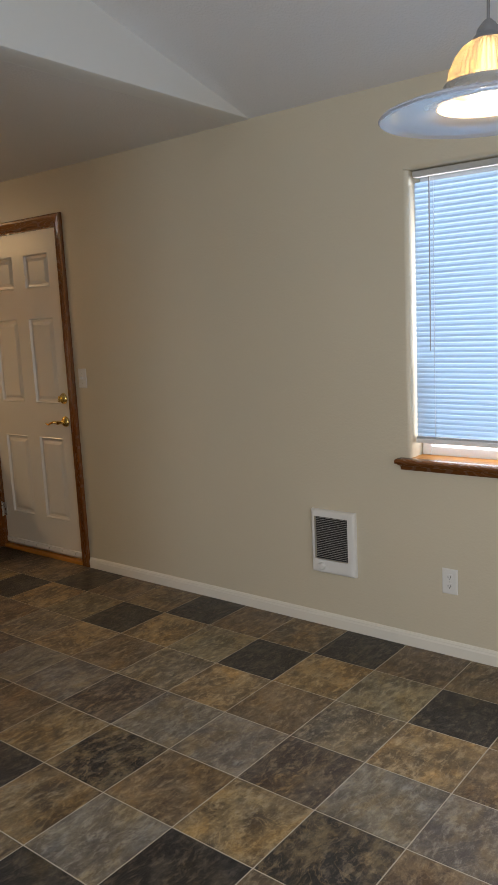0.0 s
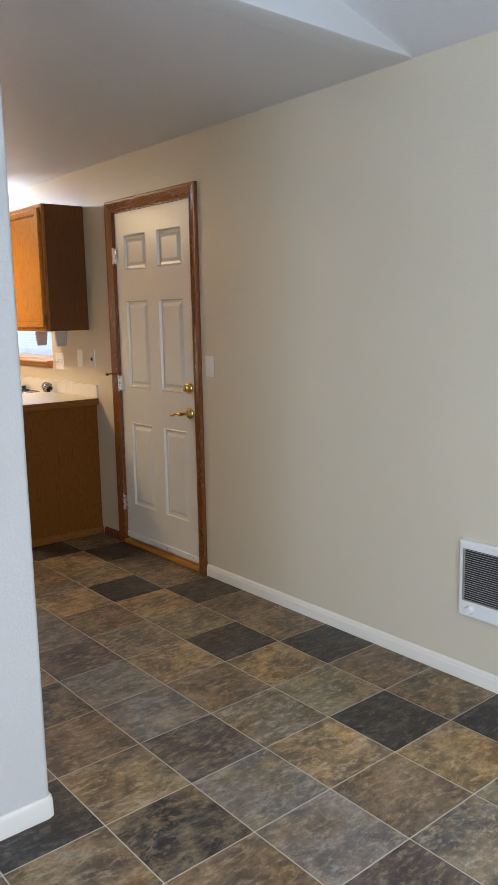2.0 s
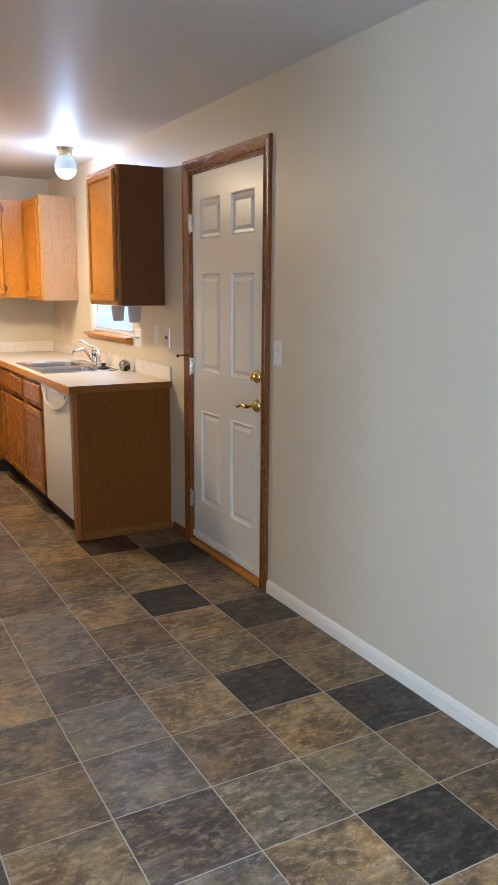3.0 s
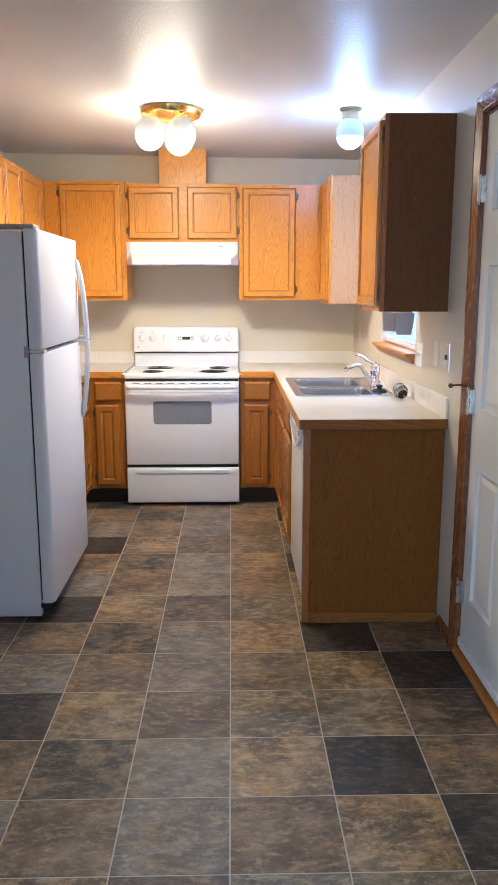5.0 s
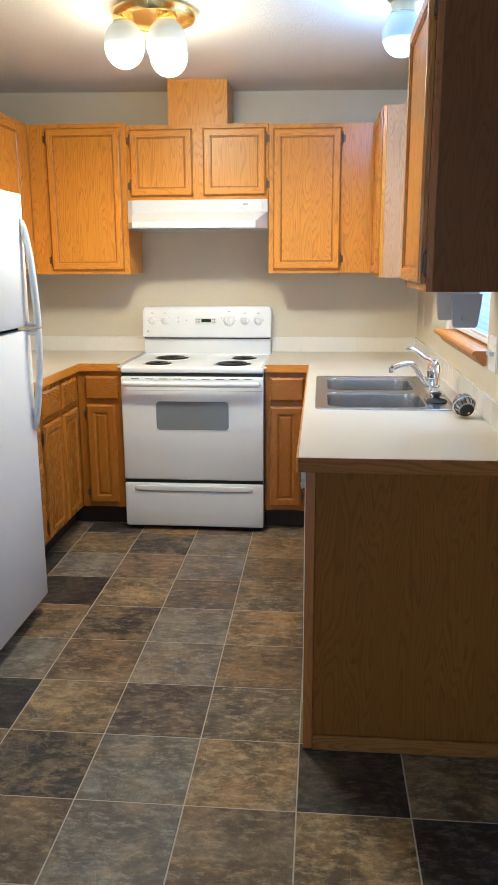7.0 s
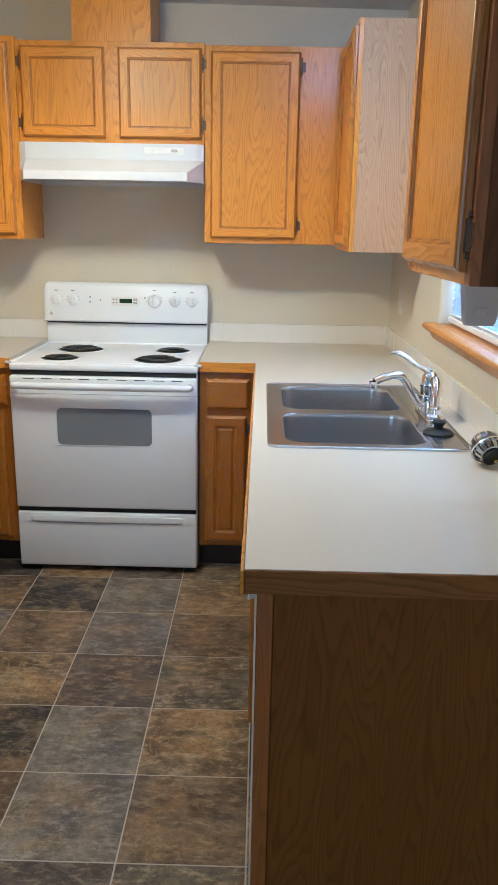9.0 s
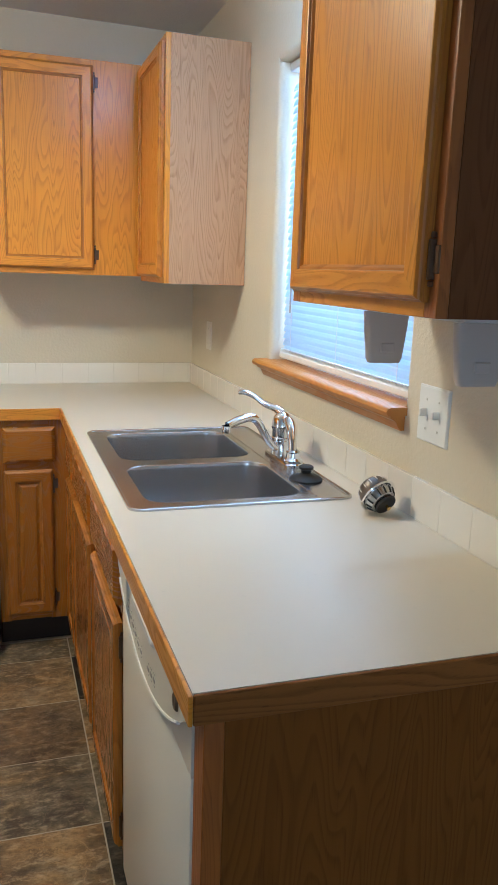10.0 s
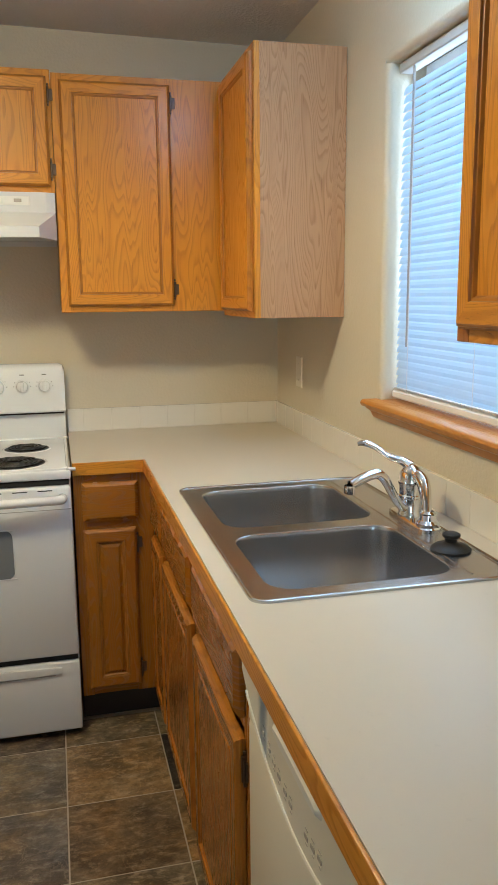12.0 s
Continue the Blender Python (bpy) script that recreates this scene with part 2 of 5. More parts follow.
warm_bulb = globe_glass("warm_bulb", (1.0, 0.78, 0.48), 12.0)

slat_mat = Mat("blind_slat", (0.78, 0.80, 0.82), 0.4)
tr = slat_mat.node("ShaderNodeBsdfTranslucent", {"Color": (0.42, 0.63, 0.80, 1)})
out = slat_mat.t.nodes["Material Output"]
mixed = slat_mat.t.nodes.new("ShaderNodeMixShader")
mixed.inputs[0].default_value = 0.48
slat_mat.t.links.new(slat_mat.b.outputs[0], mixed.inputs[1])
slat_mat.t.links.new(tr, mixed.inputs[2])
slat_mat.t.links.new(mixed.outputs[0], out.inputs[0])
slat_mat = slat_mat.mat

pane_glass = Mat("pane_glass", (1, 1, 1), 0.02)
pane_glass.set("Transmission Weight", 1.0), pane_glass.set("IOR", 1.45)
pane_glass = pane_glass.mat
shade_amber = Mat("ribbed_amber_glass", (0.80, 0.70, 0.50), 0.18)
shade_amber.set("Transmission Weight", 0.55)
shade_amber.set("Emission Color", (1.0, 0.76, 0.42, 1)), shade_amber.set("Emission Strength", 0.05)
shade_amber = shade_amber.mat
shade_clear = Mat("clear_shade_glass", (0.80, 0.87, 1.0), 0.12)
shade_clear.set("Transmission Weight", 0.55)
shade_clear = shade_clear.mat


def slate(name, a, b, c3, share=0.5):
    """One printed stone tile: two tones that drift into one another, split ridges with pale crests, cool and rusty drifts, veins."""
    a = [v * k * 0.66 for v, k in zip(a, (1.06, 0.97, 0.86))]
    b, c3 = [v * k * 1.10 for v, k in zip(b, (1.34, 1.35, 1.21))], [v * k * 1.36 for v, k in zip(c3, (1.58, 1.59, 1.47))]
    m = Mat(name, a, 0.4)
    m.set("Specular IOR Level", 0.32)
    c = m.coords()
    n1 = m.noise(c, 8.0, 8, 0.66, 0.25)
    blot = m.ramp(n1, [(0.62 - share * 0.42, grey(0)), (0.84 - share * 0.38, grey(1))])
    # the cleft runs in ridges, bent by a slow drift
    bend = m.node("ShaderNodeTexNoise", {"Vector": c, "Scale": 3.0, "Detail": 2.0}, out=1)
    ridged = m.node("ShaderNodeVectorMath", {0: m.stretch(c, (0.8, 1.7, 1.0)), 1: m.stretch(bend, (0.09, 0.09, 0.09))}, operation="ADD")
    n2 = m.noise(ridged, 26.0, 9, 0.72, 0.15)
    col = m.mix(blot, a, b)
    crest = m.ramp(n2, [(0.50, grey(0)), (0.64, grey(1))])
    col = m.mix(m.math("MULTIPLY", crest, 0.60), col, c3)
    hue = m.noise(m.stretch(c, (1.0, 1.4, 1.0)), 5.0, 6, 0.62, 0.6)
    cool = m.ramp(hue, [(0.34, grey(1)), (0.50, grey(0))])
    rust = m.ramp(hue, [(0.53, grey(0)), (0.64, grey(1))])
    col = m.mix(m.math("MULTIPLY", cool, 0.85), col, (0.84, 0.94, 1.14), "MULTIPLY")
    col = m.mix(m.math("MULTIPLY", rust, 0.75), col, (1.15, 0.99, 0.72), "MULTIPLY")
    n3 = m.noise(c, 70.0, 5, 0.75)
    furrow = m.ramp(n2, [(0.34, grey(1)), (0.46, grey(0))])
    col = m.mix(m.math("MULTIPLY", furrow, 0.45), col, [v * 0.45 for v in a])
    col = m.mix(m.math("MULTIPLY", m.ramp(n3, [(0.40, grey(1)), (0.50, grey(0))]), 0.30), col, [v * 0.5 for v in a])
    vein = m.ramp(m.noise(c, 4.0, 5, 0.60, 2.4), [(0.490, grey(0)), (0.50, grey(1)), (0.510, grey(0))])
    col = m.mix(m.math("MULTIPLY", vein, 0.30), col, [min(1, v * 1.7) for v in b])
    m.set("Base Color", col)
    m.set("Roughness", m.math("ADD", m.math("MULTIPLY", n3, 0.18), 0.29))
    m.set("Normal", m.bump(m.math("ADD", m.math("MULTIPLY", n2, 1.0), m.math("MULTIPLY", n3, 0.35)), 0.7, 0.0035))
    return m.mat


BLACK = slate("slate_black", (0.040, 0.037, 0.039), (0.068, 0.057, 0.048), (0.090, 0.071, 0.054), 0.35)
UMBER = slate("slate_umber", (0.122, 0.090, 0.065), (0.165, 0.115, 0.080), (0.201, 0.149, 0.102), 0.5)
RUSTY = slate("slate_rusty", (0.140, 0.104, 0.070), (0.215, 0.145, 0.085), (0.215, 0.165, 0.112), 0.45)
TAN = slate("slate_tan", (0.183, 0.129, 0.073), (0.287, 0.184, 0.092), (0.305, 0.218, 0.130), 0.5)
OLIVE = slate("slate_olive", (0.165, 0.135, 0.089), (0.207, 0.163, 0.106), (0.250, 0.205, 0.140), 0.5)
GOLD = slate("slate_gold", (0.200, 0.146, 0.093), (0.290, 0.190, 0.102), (0.310, 0.232, 0.155), 0.5)
BROWN = slate("slate_brown", (0.146, 0.103, 0.069), (0.183, 0.124, 0.080), (0.213, 0.159, 0.106), 0.5)
MULTI = slate("slate_multi", (0.140, 0.117, 0.095), (0.183, 0.143, 0.104), (0.275, 0.218, 0.157), 0.5)
GREYS = slate("slate_grey", (0.188, 0.166, 0.150), (0.190, 0.162, 0.134), (0.205, 0.186, 0.162), 0.5)
BLUE = slate("slate_blue_grey", (0.180, 0.160, 0.156), (0.200, 0.162, 0.130), (0.200, 0.182, 0.160), 0.45)
DUSK = slate("slate_dusk", (0.088, 0.070, 0.068), (0.115, 0.086, 0.069), (0.195, 0.145, 0.099), 0.5)
NIGHT = slate("slate_night_tan", (0.044, 0.043, 0.046), (0.195, 0.138, 0.084), (0.152, 0.115, 0.082), 0.4)
EMBER = slate("slate_ember", (0.160, 0.118, 0.078), (0.270, 0.188, 0.108), (0.250, 0.192, 0.130), 0.5)
grout = enamel("floor_grout", (0.52, 0.46, 0.38), 0.7)


# ---- building ----
ORIGIN = {}


def thing(name, at=(0, 0, 0), label="", category="", group="", kind=""):
    ob = new(name)
    ob.empty_display_size = 0.1
    ob.location = at
    ORIGIN[ob.name] = Vector(at)
    return tagged(ob, label, category, group, kind)


def part(name, bm, material, parent=None, label="", kind="", smooth=False, category="", group="", at=None):
    """Links a bmesh, given in the world's metres, as one mesh object under a thing or a part."""
    o = ORIGIN[parent.name] if parent else Vector(at or (0, 0, 0))
    bmesh.ops.recalc_face_normals(bm, faces=bm.faces)
    bmesh.ops.translate(bm, verts=bm.verts, vec=-o)
    me = bpy.data.meshes.new(name)
    bm.to_mesh(me)
    bm.free()
    if smooth:
        me.polygons.foreach_set("use_smooth", [True] * len(me.polygons))
        me.set_sharp_from_angle(angle=radians(35))
    me.materials.append(material)
    ob = new(name, me)
    if parent:
        ob.parent = parent
    else:
        ob.location = o
    ORIGIN[ob.name] = o
    return tagged(ob, label, category, group, kind)


def box(bm, x0, x1, y0, y1, z0, z1, bevel=0.0, seg=1, m=None):
    v = [bm.verts.new((x, y, z)) for x in sorted((x0, x1)) for y in sorted((y0, y1)) for z in sorted((z0, z1))]
    f = [bm.faces.new([v[i] for i in q]) for q in ((0, 1, 3, 2), (4, 6, 7, 5), (0, 4, 5, 1), (2, 3, 7, 6), (0, 2, 6, 4), (1, 5, 7, 3))]
    made = list(v)
    if bevel:
        r = bmesh.ops.bevel(bm, geom=list({e for q in f for e in q.edges}), offset=bevel, segments=seg, affect="EDGES", profile=0.5)
        made = list({w for q in r["faces"] for w in q.verts} | {w for w in v if w.is_valid})
    if m is not None:
        bmesh.ops.transform(bm, matrix=m, verts=made)
    return bm


def B(*a, **k):
    return box(bmesh.new(), *a, **k)


def side(origin, u, n):
    """A wall's frame: the first axis runs along it, the second stands out from it, the third is up."""
    return Matrix(((u[0], n[0], 0, origin[0]), (u[1], n[1], 0, origin[1]), (0, 0, 1, origin[2]), (0, 0, 0, 1)))


def sweep(bm, m, u0, u1, z0, z1, profile, sides="LRTB", foot=False):
    """Mitred moulding round a rectangle: profile points are (inset, height off the wall)."""
    def ring(i, n):
        b = z0 if foot else z0 + i
        return [Vector((u0 + i, n, b)), Vector((u1 - i, n, b)), Vector((u1 - i, n, z1 - i)), Vector((u0 + i, n, z1 - i))]
    rings = [[m @ p for p in ring(i, n)] for i, n in profile]
    pairs = {"B": (0, 1), "R": (1, 2), "T": (2, 3), "L": (3, 0)}
    for s in sides:
        a, b = pairs[s]
        for r, q in zip(rings, rings[1:]):
            bm.faces.new([bm.verts.new(p) for p in (r[a], r[b], q[b], q[a])])
    bmesh.ops.remove_doubles(bm, verts=bm.verts, dist=1e-5)
    return bm


def fill(bm, m, u0, u1, z0, z1, n):
    bm.faces.new([bm.verts.new(m @ Vector(p)) for p in ((u0, n, z0), (u1, n, z0), (u1, n, z1), (u0, n, z1))])
    return bm


def lathe(bm, profile, centre, axis="z", steps=32, m=None):
    """Turns (radius, height) points round an axis through centre."""
    rings = []
    for r, h in profile:
        ring = []
        for k in range(steps):
            a = 2 * math.pi * k / steps
            c, s = r * math.cos(a), r * math.sin(a)
            p = {"z": (c, s, h), "y": (c, h, s), "x": (h, c, s)}[axis]
            ring.append(Vector(p))
        rings.append(ring)
    vs = []
    for (r, h), ring in zip(profile, rings):
        if r < 1e-6:
            v = bm.verts.new(ring[0])
            vs.append([v] * steps)
        else:
            vs.append([bm.verts.new(p) for p in ring])
    for a, b in zip(vs, vs[1:]):
        for k in range(steps):
            q = []
            for v in (a[k], a[(k + 1) % steps], b[(k + 1) % steps], b[k]):
                if v not in q:
                    q.append(v)
            if len(q) > 2:
                bm.faces.new(q)
    got = list({v for ring in vs for v in ring})
    bmesh.ops.transform(bm, matrix=Matrix.Translation(centre) @ (m or Matrix()), verts=got)
    return bm


def tube(bm, points, radius, steps=12, flat=1.0, closed=False):
    """A round bar along smooth points; radius may be one number or one a point; flat squashes it along z."""
    pts = [Vector(p) for p in points]
    fine, rad = [], []
    rs = radius if isinstance(radius, (list, tuple)) else [radius] * len(pts)
    for i in range(len(pts) - 1):
        p0, p1, p2, p3 = pts[max(i - 1, 0)], pts[i], pts[i + 1], pts[min(i + 2, len(pts) - 1)]
        for k in range(6):
            t = k / 6
            fine.append(0.5 * ((2 * p1) + (p2 - p0) * t + (2 * p0 - 5 * p1 + 4 * p2 - p3) * t * t + (3 * p1 - p0 - 3 * p2 + p3) * t ** 3))
            rad.append(rs[i] * (1 - t) + rs[i + 1] * t)
    fine.append(pts[-1]), rad.append(rs[-1])
    rings, up = [], Vector((0, 0, 1))
    d = (fine[1] - fine[0]).normalized()
    a = d.cross(up) if abs(d.z) < 0.9 else d.cross(Vector((0, 1, 0)))
    for i, p in enumerate(fine):
        d = (fine[min(i + 1, len(fine) - 1)] - fine[max(i - 1, 0)]).normalized()
        a = (a - d * a.dot(d)).normalized()
        b = d.cross(a)
        rings.append([bm.verts.new(p + rad[i] * (a * math.cos(w) + b * math.sin(w) * flat)) for w in [2 * math.pi * k / steps for k in range(steps)]])
    for r, q in zip(rings, rings[1:]):
        for k in range(steps):
            bm.faces.new((r[k], r[(k + 1) % steps], q[(k + 1) % steps], q[k]))
    bm.faces.new(rings[0]), bm.faces.new(rings[-1])
    return bm


def prism(bm, outline, lo, hi, axis="z"):
    """Extrudes a flat outline between two heights along an axis."""
    place = {"z": lambda p, h: (p[0], p[1], h), "y": lambda p, h: (p[0], h, p[1]), "x": lambda p, h: (h, p[0], p[1])}[axis]
    a = [bm.verts.new(place(p, lo)) for p in outline]
    b = [bm.verts.new(place(p, hi)) for p in outline]
    bm.faces.new(a), bm.faces.new(b)
    for k in range(len(a)):
        bm.faces.new((a[k], a[(k + 1) % len(a)], b[(k + 1) % len(a)], b[k]))
    return bm


def loft(bm, loops, caps=True):
    rings = [[bm.verts.new(p) for p in loop] for loop in loops]
    for r, q in zip(rings, rings[1:]):
        for k in range(len(r)):
            bm.faces.new((r[k], r[(k + 1) % len(r)], q[(k + 1) % len(r)], q[k]))
    if caps:
        bm.faces.new(rings[0]), bm.faces.new(rings[-1])
    return bm


def rounded(x0, x1, y0, y1, r, n=5):
    pts = []
    for cx, cy, a0 in ((x1 - r, y1 - r, 0), (x0 + r, y1 - r, 90), (x0 + r, y0 + r, 180), (x1 - r, y0 + r, 270)):
        for k in range(n + 1):
            a = radians(a0 + 90 * k / n)
            pts.append((cx + r * math.cos(a), cy + r * math.sin(a)))
    return pts


# ---- structure ----
EAST, WEST, CEIL, HEAD = 1.235, -1.262, 2.384, -5.132
PX, PY = -0.385, -3.754
SOUTH, FAR_WEST, RIDGE = -9.2, -4.3, -1.9
SLOPE = 0.283
KW = (-1.929, -1.049, 1.131, 2.02)
DW = (-7.32, -5.918, 0.845, 2.035)
DOOR = (-3.672, -2.858, 2.062)
NOSE = 0.018


def vault(x):
    return 2.378 + SLOPE * ((EAST - x) if x > RIDGE else (EAST - RIDGE) - (RIDGE - x))


def ceil_at(x, y=-1.4):
    """The kitchen ceiling sags a little towards the window wall and the stove wall."""
    return 2.371 - 0.015 * x - 0.0043 * y


def wall_boxes(bm, axis, lo, hi, t0, t1, z0, z1, holes):
    """A wall from butted boxes round its openings (from, to, sill, head)."""
    def put(a, b, c, d):
        if b - a > 1e-4 and d - c > 1e-4:
            box(bm, *((t0, t1, a, b) if axis == "y" else (a, b, t0, t1)), c, d)
    at = lo
    for a, b, c, d in sorted(holes):
        put(at, a, z0, z1), put(a, b, z0, c), put(a, b, d, z1)
        at = b
    put(at, hi, z0, z1)
    return bm


def bullnose(bm, hole, r=NOSE):
    """Rounded plaster corners down both jambs and along the head of a window opening."""
    y0, y1, z0, z1 = hole
    arc = [(EAST + r - r * math.sin(radians(18 * k)), r - r * math.cos(radians(18 * k))) for k in range(6)]
    for y, s in ((y0, -1), (y1, 1)):
        prism(bm, [(EAST + 0.16, y)] + [(x, y + s * q) for x, q in arc] + [(EAST + 0.16, y + s * r)], z0, z1, "z")
    prism(bm, [(EAST + 0.16, z1)] + [(x, z1 + q) for x, q in arc] + [(EAST + 0.16, z1 + r)], y0 - r, y1 + r, "y")


S = dict(kind="structure")
bm = wall_boxes(bmesh.new(), "y", SOUTH, 0.15, EAST, EAST + 0.16, -0.02, 2.5,
                [*((h[0] - NOSE, h[1] + NOSE, h[2], h[3] + NOSE) for h in (KW, DW)), (DOOR[0], DOOR[1], -0.02, DOOR[2])])
bullnose(bm, KW), bullnose(bm, DW)
part("wall_east", bm, wall_paint, smooth=True, label="beige textured painted wall with two windows and a door", **S)
part("wall_north", B(WEST - 0.12, EAST, 0, 0.15, -0.02, 2.5), wall_paint, label="beige painted kitchen wall behind the stove", **S)
part("wall_west", B(WEST - 0.12, WEST, PY, 0, -0.02, 2.5), wall_paint, label="beige painted wall behind the fridge", **S)
bm = B(WEST - 0.12, EAST, HEAD + 0.11, 0, CEIL, CEIL + 0.1)
for v in bm.verts:
    if v.co.z < CEIL + 0.05:
        v.co.z = ceil_at(v.co.x, v.co.y)
part("ceiling", bm, ceiling_paint, label="flat white ceiling with orange-peel texture", **S)

bm = bmesh.new()
r = 0.014
outline = [(HEAD + r, CEIL), (HEAD + 0.11, CEIL), (HEAD + 0.11, CEIL + 0.1), (HEAD, CEIL + 0.1), (HEAD, CEIL + r), (HEAD + r * 0.3, CEIL + r * 0.3)]
prism(bm, outline, PX, EAST, "x")
for v in bm.verts:
    if v.co.z < CEIL + 0.05:
        v.co.z += ceil_at(v.co.x, HEAD) - CEIL
prism(bm, [(PX, CEIL + 0.1), (EAST, CEIL + 0.1), (EAST, vault(EAST) + 0.1), (PX, vault(PX) + 0.1)], HEAD, HEAD + 0.11, "y")
part("wall_header", bm, header_paint, label="white painted gable face above the kitchen opening", smooth=True, **S)

bm = bmesh.new()
prism(bm, rounded(FAR_WEST, PX, HEAD, PY, 0.013, 3), -0.02, 2.5)
prism(bm, [(FAR_WEST, 2.5), (PX, 2.5), (PX, vault(PX) + 0.1), (RIDGE, vault(RIDGE) + 0.1), (FAR_WEST, vault(FAR_WEST) + 0.1)], HEAD, HEAD + 0.11, "y")
part("wall_partition", bm, partition_paint, label="off-white painted partition with rounded corner", smooth=True, **S)

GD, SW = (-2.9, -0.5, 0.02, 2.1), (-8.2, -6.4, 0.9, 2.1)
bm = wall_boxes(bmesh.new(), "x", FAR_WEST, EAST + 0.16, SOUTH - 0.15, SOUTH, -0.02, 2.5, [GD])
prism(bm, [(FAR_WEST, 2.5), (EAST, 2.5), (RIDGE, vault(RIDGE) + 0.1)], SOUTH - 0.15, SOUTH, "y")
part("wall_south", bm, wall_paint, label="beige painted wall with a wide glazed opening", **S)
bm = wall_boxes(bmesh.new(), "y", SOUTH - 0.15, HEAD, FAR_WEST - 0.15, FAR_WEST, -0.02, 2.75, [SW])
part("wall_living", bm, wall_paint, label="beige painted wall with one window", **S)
bm = bmesh.new()
for a, b in ((FAR_WEST - 0.1, RIDGE), (RIDGE, EAST + 0.002)):
    prism(bm, [(a, vault(a)), (b, vault(b)), (b, vault(b) + 0.12), (a, vault(a) + 0.12)], SOUTH - 0.1, HEAD, "y")
part("ceiling_vaulted", bm, vault_lit_paint, label="white vaulted ceiling with orange-peel texture", **S)
part("ground", B(-60, 60, -60, 60, -0.5, -0.35), paint("outside_ground", (0.10, 0.12, 0.06), 0.9, 0.8, 20, 0.02, 0.4), label="dull green ground outside", **S)
part("subfloor", B(FAR_WEST - 0.1, EAST + 0.14, SOUTH - 0.14, 0.14, -0.3, -0.022), kick, label="dark subfloor", **S)

BASE = [(0, 0), (0.013, 0), (0.013, 0.043), (0.010, 0.050), (0.010, 0.055), (0.004, 0.064), (0, 0.064)]


def skirting(name, a, b, n, mat=None, h=1.0, label="cream painted baseboard with moulded top"):
    """A moulded board along the floor from a to b, standing out along n; ends mitred by the caller's lengths."""
    a, b, n = Vector((*a, 0)), Vector((*b, 0)), Vector((*n, 0))
    d = (b - a).normalized()
    bm = bmesh.new()
    loft(bm, [[p + n * o + Vector((0, 0, z * h)) + d * s * o for o, z in BASE] for p, s in ((a, 0), (b, 0))])
    return part(name, bm, mat or trim_paint, label=label, **S)


skirting("baseboard", (EAST, -3.742), (EAST, SOUTH), (-1, 0))
skirting("baseboard", (EAST, -2.60), (EAST, -2.785), (-1, 0), mat=trim_v, h=0.8, label="brown wooden baseboard beside the back door")
bm = bmesh.new()
path = [(FAR_WEST, HEAD), (PX - 0.013, HEAD), (PX - 0.004, HEAD + 0.004), (PX, HEAD + 0.013), (PX, PY - 0.013), (PX - 0.004, PY - 0.004), (PX - 0.013, PY), (WEST, PY)]
loops = []
for i, p in enumerate(path):
    q, s = path[max(i - 1, 0)], path[min(i + 1, len(path) - 1)]
    d = (Vector(s) - Vector(q)).normalized()
    n = Vector((d.y, -d.x))
    loops.append([(p[0] + n.x * o, p[1] + n.y * o, z) for o, z in BASE])
loft(bm, loops)
part("baseboard", bm, trim_paint, label="cream painted baseboard wrapping the partition corner", smooth=True, **S)


# ---- windows ----
def window(name, y0, y1, z0, z1, label):
    """A white frame at the outer face of the wall, with one clear pane."""
    w = thing(name, (EAST, (y0 + y1) / 2, z0), label, "window", kind="structure")
    x, f = EAST + 0.155, 0.045
    bm = bmesh.new()
    box(bm, x - 0.05, x, y0 + 0.003, y0 + f, z0 + 0.003, z1 - 0.003, 0.004)
    box(bm, x - 0.05, x, y1 - f, y1 - 0.003, z0 + 0.003, z1 - 0.003, 0.004)
    box(bm, x - 0.05, x, y0 + f, y1 - f, z0 + 0.003, z0 + f, 0.004)
    box(bm, x - 0.05, x, y0 + f, y1 - f, z1 - f, z1 - 0.003, 0.004)
    part("window_frame", bm, vinyl, w, "white vinyl frame")
    g = part("pane", B(x - 0.03, x - 0.024, y0 + f, y1 - f, z0 + f, z1 - f), pane_glass, w)
    g.visible_shadow = False


